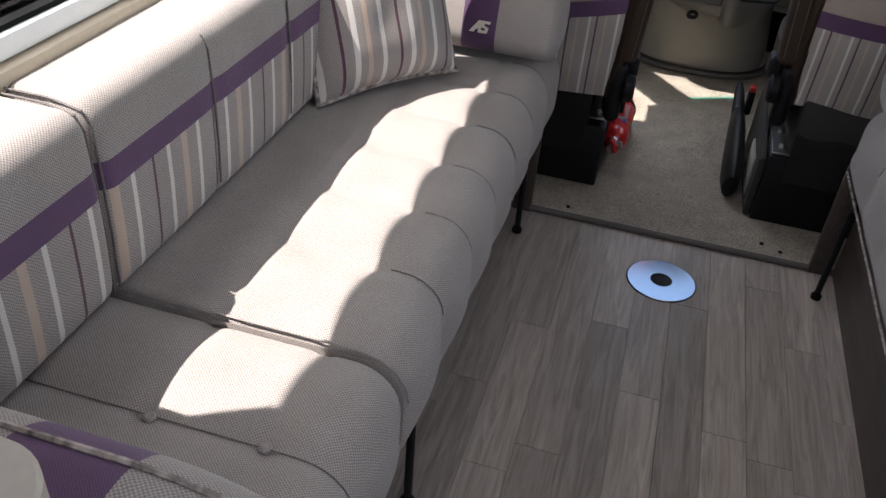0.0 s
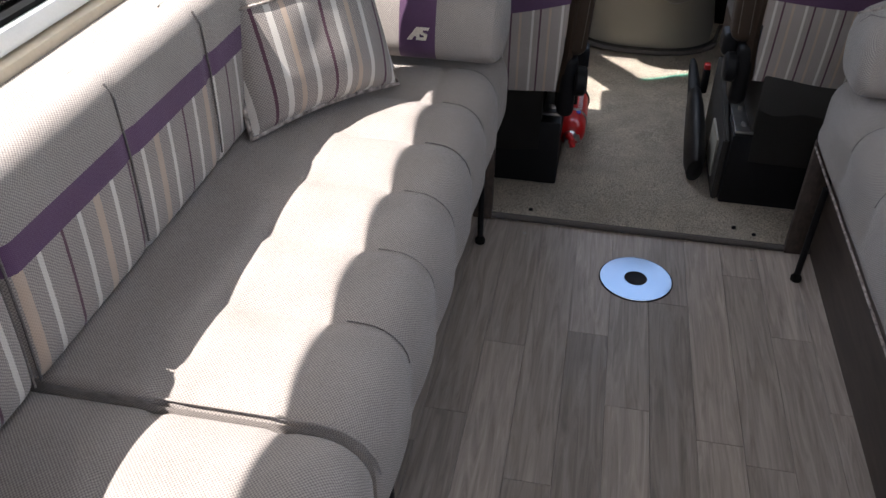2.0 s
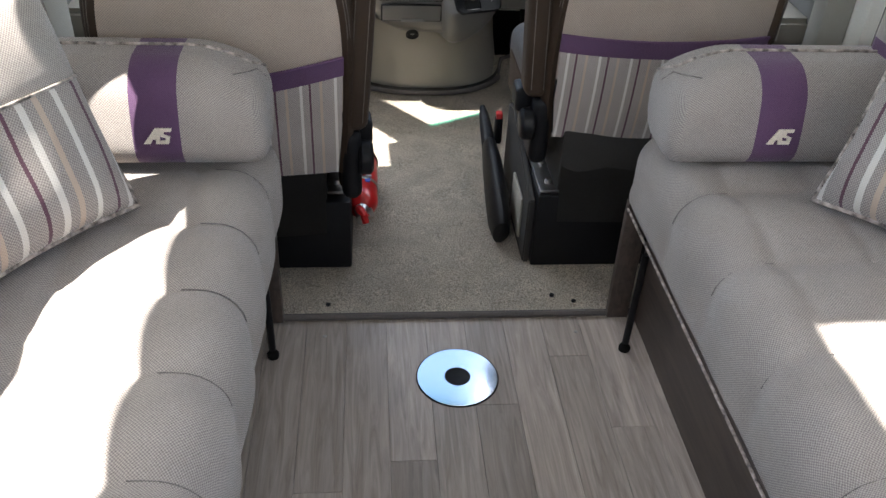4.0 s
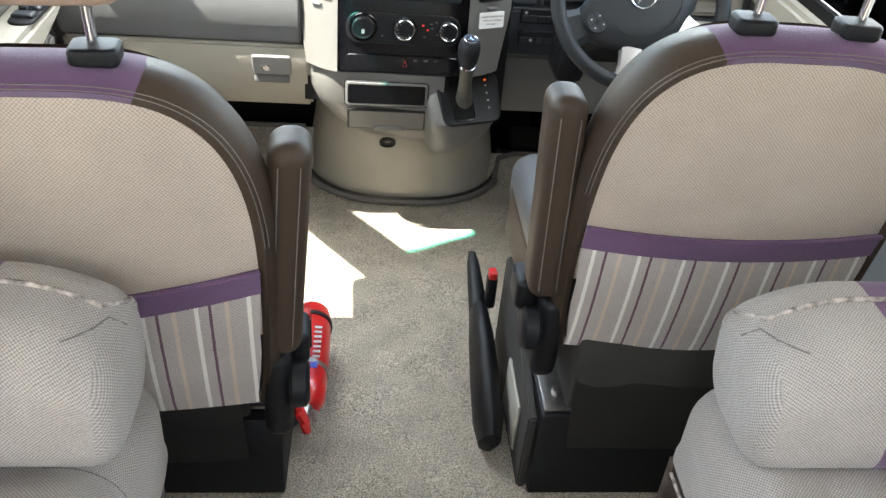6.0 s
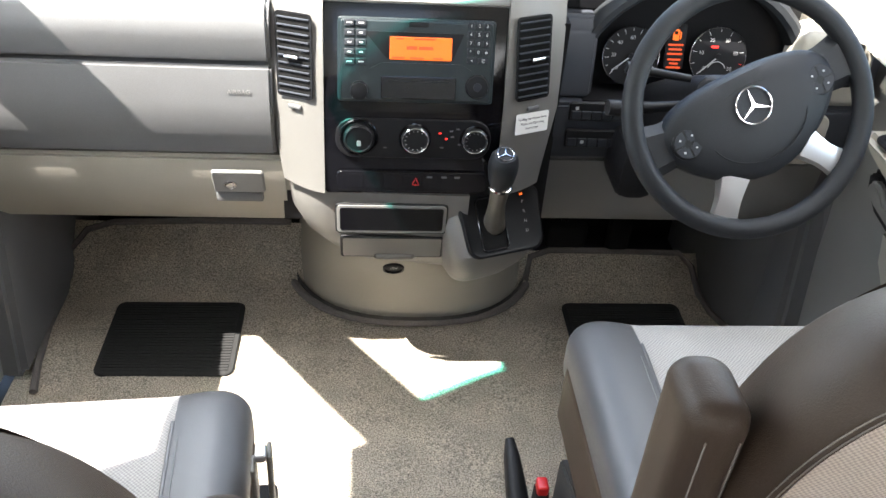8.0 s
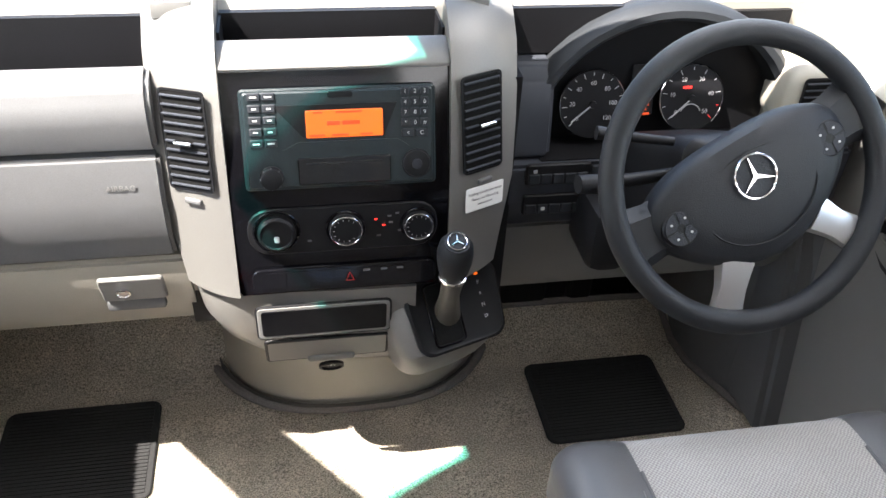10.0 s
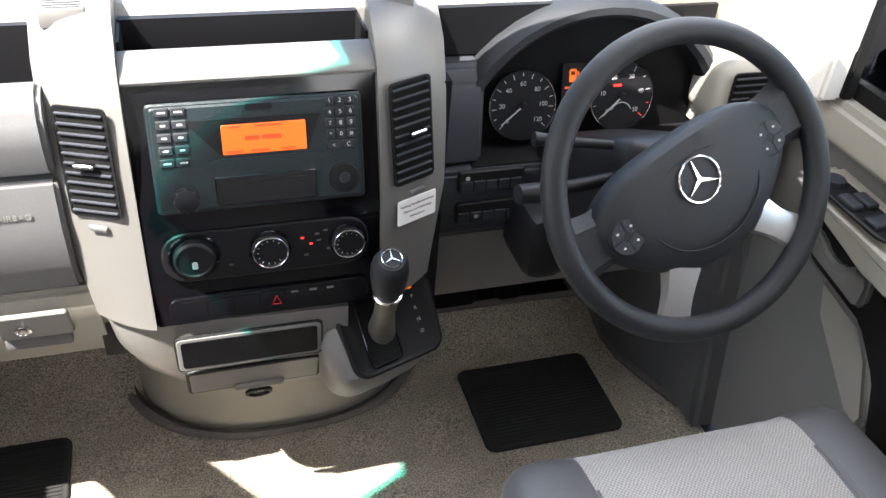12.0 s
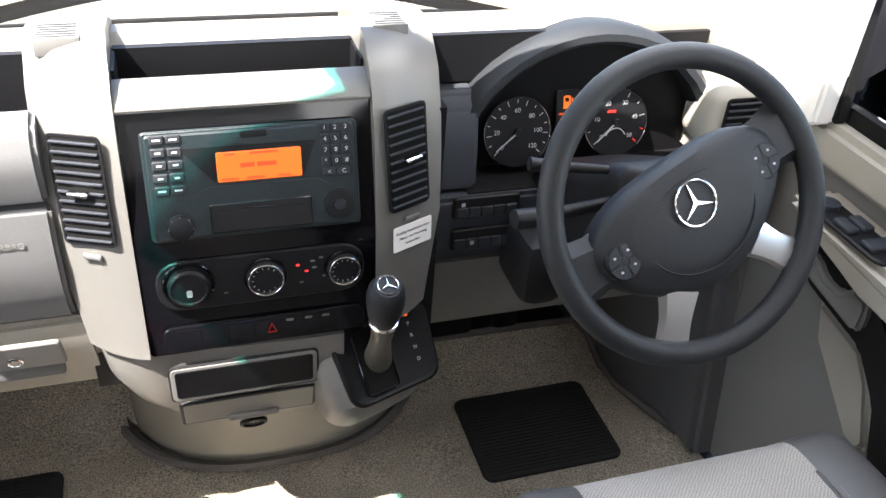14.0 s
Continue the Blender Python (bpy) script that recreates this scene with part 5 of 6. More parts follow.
# heater controls
heat = part("heater_panel", plate(0.262, 0.070, 0.004, 0.03, stack_pose(-0.018, 0.620, 0.002)), M_BLACK, dash, "black heater control panel")
for x, r, ring in ((-0.110, 0.0255, False), (-0.016, 0.0235, True), (0.085, 0.0215, True)):
    m = stack_pose(x, 0.622, 0.006)
    if ring:
        part("dial_scale", turned([(r + 0.002, 0), (r + 0.004, 0.001), (r + 0.004, 0.003), (r + 0.001, 0.004)], m, 40), M_GLOSS, heat)
    k = part("dial", turned([(0.001, 0), (r, 0), (r, 0.010), (r * 0.86, 0.013), (r * 0.8, 0.011), (0.001, 0.011)], m, 40), M_BLACK, heat, "round black heater dial")
    if ring:
        part("dial_ring", tube([m @ Vector((r * 0.93 * math.cos(a), r * 0.93 * math.sin(a), 0.0125)) for a in [2 * math.pi * i / 36 for i in range(36)]], 0.0009, 6, True), M_CHROME, k, "thin chrome ring")
        for i in range(11):
            a = radians(-40 + 26 * i)
            b = box(-0.0005, 0.0005, r * 0.66, r * 0.76, 0.011, 0.0114)
            b.transform(m @ Matrix.Rotation(a, 4, "Z"))
            part("tick", b, M_PRINT, k, smooth=False)
    else:
        part("dial_rim", tube([m @ Vector(((r + 0.005) * math.cos(a), (r + 0.005) * math.sin(a), 0.001)) for a in [2 * math.pi * i / 36 for i in range(36)]], 0.0022, 6, True), M_GLOSS, k)
        b = plate(0.007, 0.010, 0.0004, 0.002, m @ Matrix.Translation((0, -0.007, 0.0112)))
        part("dial_symbol", b, M_PRINT, k, smooth=False)
for x, z in ((0.026, 0.632), (0.037, 0.622)):
    part("indicator", plate(0.0045, 0.0025, 0.0008, 0.001, stack_pose(x, z, 0.0062)), M_REDLED, heat, "small red lamp")
for x, z in ((0.045, 0.636), (0.056, 0.640), (0.047, 0.626), (0.060, 0.612), (0.030, 0.606), (-0.066, 0.604)):
    part("symbol", plate(0.006, 0.003, 0.0004, 0.001, stack_pose(x, z, 0.0062)), M_DASH, heat, smooth=False)
sw = part("switch_strip", plate(0.262, 0.038, 0.004, 0.012, stack_pose(-0.018, 0.540, 0.002)), M_GLOSS, dash, "black switch strip")
for k in range(6):
    part("switch", plate(0.0325, 0.026, 0.0008, 0.002, stack_pose(-0.118 + 0.0335 * k, 0.541, 0.006)), M_GLOSS, sw)
hz = stack_pose(-0.012, 0.540, 0.0085)
tri = [hz @ Vector((0.0065 * math.cos(radians(90 + 120 * i)), 0.009 * math.sin(radians(90 + 120 * i)), 0)) for i in range(3)]
part("hazard_triangle", tube([tri[0], (tri[0] + tri[1]) / 2, tri[1], (tri[1] + tri[2]) / 2, tri[2], (tri[2] + tri[0]) / 2], 0.0009, 5, True), M_RED, sw, "red hazard triangle")
for x in (0.012, 0.037, 0.060):
    part("symbol", plate(0.010, 0.004, 0.0004, 0.0015, stack_pose(x, 0.550, 0.0062)), M_DASH, sw, smooth=False)

# lower console: tray, lid, socket and rounded foot
def console_ring(z, xl, yf, n=14):
    """Left flank rounding back from the face, then the face, closed behind."""
    xc = max(xl + 0.10, -0.155)
    pts = []
    for i in range(n + 1):
        a = radians(90 * i / n)
        pts.append(Vector((xc + (xl - xc) * math.cos(a) ** 0.75, 3.63 + (yf + 0.012 - 3.63) * math.sin(a) ** 0.75, z)))
    pts += [Vector((xc + (0.085 - xc) * k / 8, yf + 0.012 * (1 - k / 8) ** 2, z)) for k in range(1, 9)]
    return pts + [Vector((0.085, 3.70, z)), Vector((xl, 3.70, z))]


cons = part("console_body", loft([console_ring(*q) for q in ((0.288, -0.085, 3.545), (0.300, -0.110, 3.510), (0.325, -0.152, 3.482), (0.36, -0.192, 3.461), (0.40, -0.226, 3.446), (0.44, -0.244, 3.437), (0.48, -0.249, 3.432), (0.513, -0.248, 3.431))]), M_SILVER, dash, "warm silver lower console")
part("tray_gap", plate(0.200, 0.066, 0.003, 0.008, facing((-0.051, 3.434, 0.462), (0, -1, -0.05))), M_BLACK, cons)
part("tray_mouth", plate(0.196, 0.062, 0.004, 0.008, facing((-0.051, 3.434, 0.462), (0, -1, -0.05))), M_KICK, cons)
part("tray_cavity", plate(0.186, 0.052, 0.0048, 0.006, facing((-0.051, 3.434, 0.462), (0, -1, -0.05))), M_GLOSS, cons, "dark open tray")
part("lid_gap", plate(0.191, 0.066, 0.0045, 0.006, facing((-0.048, 3.456, 0.386), (0, -1, -0.36))), M_BLACK, cons)
lid = part("ashtray_lid", plate(0.186, 0.062, 0.006, 0.006, facing((-0.048, 3.4575, 0.386), (0, -1, -0.36))), M_SILVER, cons)
part("lid_pull", pad((-0.043, 3.462, 0.358), (0.075, 0.014, 0.014), "x", 0.006, 0.006, 4, 2), M_SILVER, lid)
part("power_socket", turned([(0.001, 0.0), (0.021, 0.0), (0.021, 0.005), (0.017, 0.006), (0.0155, 0.002), (0.001, 0.002)], facing((-0.042, 3.505, 0.297), (0, -1, -0.55)), 24), M_BLACK, cons, "black power socket")
lettering("socket_text", "12V", 0.010, facing((-0.042, 3.5025, 0.2965), (0, -1, -0.55)), M_PRINT, cons)


def foot_ring(z, a, b, n=24):
    out = []
    for k in range(n + 1):
        c, q = math.cos(math.pi * k / n + math.pi), math.sin(math.pi * k / n + math.pi)
        out.append(Vector((0.015 + a * math.copysign(abs(c) ** 0.78, c), 4.0 - b * abs(q) ** 0.78, z)))
    return out


part("console_foot", loft([foot_ring(*q) for q in ((0.0, 0.30, 0.335), (0.06, 0.285, 0.345), (0.14, 0.272, 0.365), (0.22, 0.262, 0.40), (0.30, 0.255, 0.435), (0.36, 0.25, 0.45))]), M_GREY, dash, "grey rounded console foot")
part("carpet_trim", tube([p + Vector((0, -0.012, 0.014)) for p in foot_ring(0.01, 0.315, 0.335)], 0.010, 8), M_CARPET_EDGE, dash, "dark bound carpet edge")
part("underlay", loft([foot_ring(0.014, 0.312, 0.350), foot_ring(0.045, 0.303, 0.352)], closed=False), M_BLACK_SOFT, dash, "dark underlay round the foot")

# gear selector
gear = root("gear_selector", (0.14, 3.45, 0.40), "gear selector with a chrome-capped black knob on a dark plate", "gear selector")


GA = Vector((0.945, 0.327, 0.0))
GB = Vector((-0.327, 0.945, 0.0))
GO = Vector((0.150, 3.412, 0.0))


def gear_ring(z, u0, u1, v0, r):
    w, d = u1 - u0, 0.27 - v0
    return [GO + GA * ((u0 + u1) / 2 + u) + GB * (v0 + d / 2 + v) + Vector((0, 0, z)) for u, v in rrect(w, d, r, 5, 4)]


house = part("housing", loft([gear_ring(*q) for q in ((0.262, -0.030, 0.012, 0.12, 0.02), (0.285, -0.050, 0.028, 0.078, 0.03), (0.32, -0.068, 0.050, 0.042, 0.035), (0.36, -0.080, 0.068, 0.014, 0.035), (0.392, -0.087, 0.080, 0.0, 0.035), (0.408, -0.090, 0.083, -0.002, 0.035), (0.45, -0.092, 0.086, 0.028, 0.03), (0.505, -0.074, 0.088, 0.069, 0.02))]), M_SILVER, gear, "warm silver housing")
gm = facing(GO + Vector((0.0, 0.031, 0.452)), (0.262, -0.756, 0.600))


def selector_outline(grow):
    """Wider at the top, rounded at the bottom."""
    pts = []
    for x, y in rrect(0.150 + 2 * grow, 0.112 + 2 * grow, 0.022, 5, 3):
        pts.append((x * (1.0 + 0.9 * y), y))
    return pts


plate_ob = part("selector_plate", loft([[gm @ Vector((x, y, z)) for x, y in selector_outline(g)] for g, z in ((0.004, -0.004), (0.004, 0.003), (0.0, 0.0055), (-0.004, 0.003))]), M_BLACK, gear, "dark selector plate")
part("slot", plate(0.046, 0.092, 0.002, 0.006, gm @ Matrix.Translation((-0.022, 0.0, 0.0025))), M_RUBBER, plate_ob)
part("slot_frame", tube([gm @ Vector((x - 0.022, y, 0.0045)) for x, y in rrect(0.052, 0.098, 0.008, 4, 2)], 0.0014, 5, True), M_GLOSS, plate_ob)
for k, ch in enumerate("PRND"):
    lettering("gate_mark", ch, 0.008, gm @ Matrix.Translation((0.046, 0.030 - 0.018 * k, 0.0036)), M_PRINT, plate_ob, 0.0002)
part("gate_lamp", plate(0.006, 0.004, 0.0008, 0.001, gm @ Matrix.Translation((0.046, 0.044, 0.0034))), M_AMBER, plate_ob, "lit amber position lamp", smooth=False)
part("stem", tube([(0.135, 3.440, 0.448), (0.133, 3.425, 0.475), (0.130, 3.405, 0.515), (0.130, 3.395, 0.54), (0.130, 3.393, 0.556)], [0.022, 0.018, 0.0145, 0.0155, 0.018], 16), M_STEM, gear, "worn leather stem")
part("collar", turned([(0.019, 0), (0.0205, 0.001), (0.0205, 0.005), (0.019, 0.006)], facing((0.130, 3.3925, 0.556), (0, -0.12, 1), (0, 1, 0)), 24), M_CHROME, gear, "chrome collar")
kn = facing((0.130, 3.392, 0.562), (0, -0.16, 1), (0, 1, 0))
part("knob", turned([(0.018, 0), (0.022, 0.012), (0.025, 0.032), (0.0255, 0.046), (0.023, 0.060), (0.017, 0.066), (0.001, 0.067)], kn, 28), M_WHEEL, gear, "black leather knob")


def star(m, r, parent):
    """A ringed three-armed emblem."""
    part("emblem_ring", tube([m @ Vector((r * math.cos(a), r * math.sin(a), 0.0015)) for a in [2 * math.pi * i / 36 for i in range(36)]], r * 0.055, 6, True), M_CHROME, parent, "chrome emblem ring")
    for i in range(3):
        b = flat([(-r * 0.10, 0), (0, -r * 0.06), (r * 0.10, 0), (0, r * 0.96)], 0.002, m @ Matrix.Rotation(radians(120 * i), 4, "Z"))
        part("emblem_arm", b, M_CHROME, parent, smooth=False)


cap = part("knob_cap", turned([(0.001, 0), (0.018, 0), (0.0175, 0.003), (0.001, 0.0035)], facing((0.130, 3.379, 0.6265), (0, -0.45, 1), (0, 1, 0)), 24), M_DASH_DARK, gear, "dark cap with a chrome ring")
star(facing((0.130, 3.3776, 0.6297), (0, -0.45, 1), (0, 1, 0)), 0.0132, cap)

# driver's side
drv = part("driver_fascia", prism([(3.545, 0.532), (3.526, 0.55), (3.518, 0.60), (3.518, 0.655), (3.66, 0.655), (3.66, 0.532)], 0.232, 0.80, 0.006), M_SLATE, dash, "dark driver's fascia")
part("fascia_end", prism([(3.536, 0.658), (3.543, 0.72), (3.555, 0.775), (3.575, 0.795), (3.66, 0.80), (3.66, 0.658)], 0.215, 0.300, 0.006, 3), M_SLATE, dash)
part("fascia_end", prism([(3.522, 0.658), (3.53, 0.775), (3.56, 0.79), (3.66, 0.79), (3.66, 0.658)], 0.67, 0.80, 0.012, 3), M_GREY, dash)
part("knee_panel", prism([(3.552, 0.528), (3.560, 0.46), (3.585, 0.385), (3.62, 0.340), (3.70, 0.340), (3.70, 0.528)], 0.235, 0.80, 0.008), M_KICK, dash, "grey knee panel")
for z in (0.642, 0.588):
    bank = part("switch_bank", plate(0.102, 0.036, 0.006, 0.006, facing((0.31, 3.518, z), (0, -1, 0.05))), M_BLACK, drv, "black switch bank")
    for k in range(5):
        b = part("switch", plate(0.017, 0.017, 0.003, 0.002, facing((0.272 + 0.0188 * k, 3.5125, z - 0.006), (0, -1, 0.05))), M_DASH_DARK, bank)
    part("switch_mark", plate(0.006, 0.006, 0.0004, 0.001, facing((0.272 + (0.0188 if z < 0.6 else 0), 3.5092, z - 0.004 if z < 0.6 else z + 0.009), (0, -1, 0.05))), M_PRINT, bank, smooth=False)

clus = root("instrument_cluster", (0.455, 3.6, 0.66), "instrument cluster with two dials under a curved hood", "instrument cluster")
part("binnacle", joined(box(0.285, 0.675, 3.603, 3.611, 0.645, 0.855), box(0.285, 0.675, 3.53, 3.61, 0.645, 0.657)), M_BLACK, clus, smooth=False)
hood = []
for i in range(25):
    a = math.pi * (1.06 - 1.12 * i / 24)
    ca, sa = math.cos(a), math.sin(a)
    ring = []
    for u, yy in ((-0.004, 3.655), (-0.002, 3.575), (0.002, 3.556), (0.010, 3.547), (0.020, 3.548), (0.028, 3.560), (0.028, 3.58), (0.022, 3.62), (-0.01, 3.67)):
        lean = 0.05 * max(0, sa)
        ring.append(Vector((0.478 + (0.200 + u) * ca, yy + lean * 0.3, 0.670 + (0.182 + u) * max(sa, -0.1) + 0.012 * (3.64 - yy))))
    hood.append(ring)
for k, b in split(loft(hood), lambda p: "hood_lining" if ((p.x - 0.478) / 0.2005) ** 2 + (max(0.0, p.z - 0.670) / 0.1835) ** 2 < 1.0 else "hood").items():
    part(k, b, M_HOOD if k == "hood" else M_RUBBER, clus, "slate grey curved hood" if k == "hood" else "black inner lining")


def gauge(x, z, r, n, lo, hi, needle, words, red=()):
    m = facing((x, 3.585, z), (0, -1, 0.28))
    g = part("dial", turned([(0.001, 0), (r, 0), (r, 0.003), (r - 0.002, 0.003), (0.001, 0.002)], m, 40), M_BLACK, clus, "black dial with white figures")
    part("dial_rim", tube([m @ Vector((r * math.cos(a), r * math.sin(a), 0.004)) for a in [radians(225 - 270 * i / 40) for i in range(41)]], 0.0009, 5), M_CHROME, g, "thin chrome rim")
    for i in range(n + 1):
        a = radians(lo + (hi - lo) * i / n)
        b = box(-0.0005, 0.0005, r * (0.84 if i % 2 else 0.78), r * 0.93, 0.0032, 0.0036)
        b.transform(m @ Matrix.Rotation(a - math.pi / 2, 4, "Z"))
        part("tick", b, M_REDLED if i in red else M_PRINT, g, smooth=False)
    for i, w in enumerate(words):
        a = radians(lo + (hi - lo) * i / (len(words) - 1))
        lettering("figure", w, 0.0095, m @ Matrix.Translation((r * 0.62 * math.cos(a), r * 0.62 * math.sin(a), 0.0034)), M_PRINT, g, 0.0001)
    a = radians(needle)
    b = box(-0.0009, 0.0009, -0.004, r * 0.82, 0.005, 0.0062)
    b.transform(m @ Matrix.Rotation(a - math.pi / 2, 4, "Z"))
    part("needle", b, M_PRINT, g, "white needle", smooth=False)
    part("needle_hub", turned([(0.001, 0.004), (0.006, 0.004), (0.005, 0.008), (0.001, 0.008)], m, 16), M_BLACK, g)
    return g, m


gauge(0.373, 0.720, 0.052, 14, 222, -42, 218, ["0", "20", "40", "60", "80", "100", "120"])
g2, m2 = gauge(0.533, 0.724, 0.052, 10, 222, -42, 222, ["0", "10", "20", "30", "40", "50"], (9, 10))
part("small_dial", tube([m2 @ Vector((0.017 * math.cos(a), -0.026 + 0.017 * math.sin(a), 0.004)) for a in [radians(160 - 140 * i / 12) for i in range(13)]], 0.0008, 5), M_PRINT, g2)
part("warning_lamp", plate(0.014, 0.004, 0.0006, 0.001, m2 @ Matrix.Translation((-0.008, 0.017, 0.0034))), M_REDLED, g2, "red warning lamp")
mid = part("readout", plate(0.036, 0.078, 0.002, 0.003, facing((0.453, 3.590, 0.738), (0, -1, 0.28))), M_BLACK, clus, "black trip readout")
mm = facing((0.453, 3.5875, 0.738), (0, -1, 0.28))
fs = joined(*[box(*q, 0.0, 0.0005) for q in ((-0.007, 0.004, 0.012, 0.016), (-0.007, -0.005, 0.016, 0.030), (0.002, 0.004, 0.016, 0.030), (-0.005, 0.002, 0.028, 0.031), (-0.005, 0.002, 0.016, 0.022), (0.006, 0.008, 0.014, 0.027))])
fs.transform(mm)
part("fuel_symbol", fs, M_AMBER, mid, "glowing amber fuel symbol", smooth=False)
for k, w in enumerate((0.028, 0.024, 0.028)):
    part("readout_bar", plate(w, 0.0035, 0.0004, 0.0006, mm @ Matrix.Translation((0, 0.004 - 0.008 * k, 0))), M_AMBER_DIM, mid, smooth=False)
for k, w in enumerate((0.024, 0.016, 0.026)):
    part("readout_bar", plate(w, 0.0035, 0.0004, 0.0006, mm @ Matrix.Translation((0, -0.022 - 0.007 * k, 0))), M_AMBER_DIM, mid, smooth=False)

# steering wheel, turned a little, with column and stalks
WC, WR, LEAN = Vector((0.463, 3.273, 0.773)), 0.176, radians(30)
wheel = root("steering_wheel", tuple(WC), "black steering wheel with silver lower spokes and chrome hub emblem", "steering wheel")
wm = facing(WC, (0, -math.cos(LEAN), math.sin(LEAN)))
wt_ = wm @ Matrix.Rotation(radians(27), 4, "Z")
part("rim", tube([wm @ Vector((WR * math.cos(a), WR * math.sin(a), 0)) for a in [2 * math.pi * i / 72 for i in range(72)]], 0.0155, 16, True), M_WHEEL, wheel, "black leather rim")


def outline(scale, n=48):
    pts = []
    for k in range(n):
        a = 2 * math.pi * k / n
        c, q = math.cos(a), math.sin(a)
        x = 0.140 * math.copysign(abs(c) ** 0.75, c)
        y = (0.056 if q > 0 else 0.108 * (1 - 0.42 * (abs(c)) ** 1.2)) * math.copysign(abs(q) ** 0.85, q)
        pts.append((x * scale, y * scale + 0.004))
    return pts


hub = part("hub_pad", loft([[wt_ @ Vector((x, y, z)) for x, y in outline(sc)] for sc, z in ((0.93, -0.035), (1.0, -0.022), (1.0, -0.006), (0.97, 0.004), (0.88, 0.012), (0.6, 0.0175), (0.2, 0.019), (0.02, 0.019))]), M_WHEEL, wheel, "black padded hub")
part("hub_seam", tube([wt_ @ Vector((0.078 * math.cos(a), -0.014 + 0.062 * math.sin(a) * (1 if math.sin(a) < 0 else 0.82), 0.0150 + 0.0022 * abs(math.sin(a)))) for a in [2 * math.pi * i / 48 for i in range(48)]], 0.0011, 5, True), M_BLACK, hub)
star(wt_ @ Matrix.Translation((0, 0.006, 0.0205)), 0.027, hub)
part("emblem_base", turned([(0.001, 0), (0.0275, 0), (0.026, 0.0012), (0.001, 0.0012)], wt_ @ Matrix.Translation((0, 0.006, 0.0188)), 32), M_DASH_DARK, hub)
for q in (-1, 1):
    bm_ = wt_ @ Matrix.Translation((q * 0.108, -0.004, 0.0085))
    k = part("button_pod", turned([(0.0235, -0.01), (0.0235, 0.004), (0.021, 0.0062), (0.001, 0.0066)], bm_, 28), M_BLACK, wheel, "round black button pod")
    for a in range(4):
        part("button_key", flat([(0.006 * math.cos(radians(t)), 0.006 * math.sin(radians(t))) for t in (8, 45, 82)] + [(0.0205 * math.cos(radians(t)), 0.0205 * math.sin(radians(t))) for t in (85, 65, 45, 25, 5)], 0.0012, bm_ @ Matrix.Rotation(radians(90 * a), 4, "Z") @ Matrix.Translation((0, 0, 0.006))), M_DASH_DARK, k, smooth=False)
        part("button_mark", plate(0.0035, 0.0028, 0.0003, 0.001, bm_ @ Matrix.Rotation(radians(90 * a + 45), 4, "Z") @ Matrix.Translation((0.0135, 0, 0.0072)) @ Matrix.Rotation(radians(-90 * a - 45 - 24), 4, "Z")), M_PRINT, k, smooth=False)
    # rim wings
    part("side_spoke", loft([[wt_ @ Vector((q * x, y + dy, z)) for dy, z in ((h, -0.012), (h * 0.6, 0.004), (-h * 0.6, 0.004), (-h, -0.012))] for x, y, h in ((0.10, 0.0, 0.04), (0.13, 0.004, 0.036), (0.155, 0.006, 0.04), (0.172, 0.008, 0.05))]), M_WHEEL, wheel)
    sp = wt_ @ Matrix.Rotation(radians(-90 + q * 36), 4, "Z")
    part("silver_spoke", loft([[sp @ Vector((x, yy, z)) for yy, z in ((w, -0.01), (w * 0.85, 0.002 + lift), (0, 0.005 + lift), (-w * 0.85, 0.002 + lift), (-w, -0.01))] for x, w, lift in ((0.100, 0.025, 0.004), (0.118, 0.022, 0.002), (0.135, 0.020, 0.0), (0.150, 0.021, -0.003), (0.164, 0.023, -0.006))]), M_ALU, wheel, "satin silver lower spoke")
col_ = root("steering_column", (0.463, 3.45, 0.64), "black steering column shroud with two stalks", "steering column")
cd = Vector((0, math.cos(LEAN), -math.sin(LEAN)))
part("shroud", loft([[WC + cd * s_ + wm.to_3x3() @ Vector((u, v - dz, 0)) for u, v in rrect(w, h, 0.03, 5, 3)] for s_, w, h, dz in ((0.035, 0.09, 0.09, 0.0), (0.05, 0.125, 0.12, 0.005), (0.12, 0.135, 0.14, 0.01), (0.22, 0.14, 0.15, 0.01), (0.30, 0.14, 0.15, 0.01))]), M_BLACK, col_, "black shroud")
part("stalk", tube([(0.40, 3.34, 0.745), (0.34, 3.335, 0.742), (0.290, 3.33, 0.742), (0.268, 3.328, 0.744)], [0.008, 0.009, 0.013, 0.012], 12), M_BLACK, col_)
part("stalk", tube([(0.40, 3.36, 0.78), (0.34, 3.37, 0.785), (0.30, 3.375, 0.79)], [0.006, 0.007, 0.009], 12), M_BLACK, col_)
part("lower_cover", box(0.345, 0.42, 3.43, 3.55, 0.505, 0.62, 0.025), M_BLACK, col_)

# side vents of the dash and ignition
for s, xc in ((1, 0.715), (-1, -0.715)):
    part("side_vent_frame", pad((xc, 3.56, 0.745), (0.12, 0.09, 0.105), "y", 0.02, 0.025, 3, 3), M_GREY if s > 0 else M_DASH, dash, "grey side vent housing")
    vent((xc, 3.5135, 0.745), (0, -1, 0.02), 0.084, 0.075, 7, dash)
part("ignition_plate", plate(0.085, 0.10, 0.012, 0.02, facing((0.70, 3.516, 0.60), (0, -1, 0.05))), M_GREY, dash)
part("light_switch", turned([(0.001, 0), (0.026, 0), (0.026, 0.012), (0.018, 0.02), (0.001, 0.02)], facing((0.70, 3.504, 0.605), (0, -1, 0.05)), 24), M_BLACK, dash, "round black lamp switch")

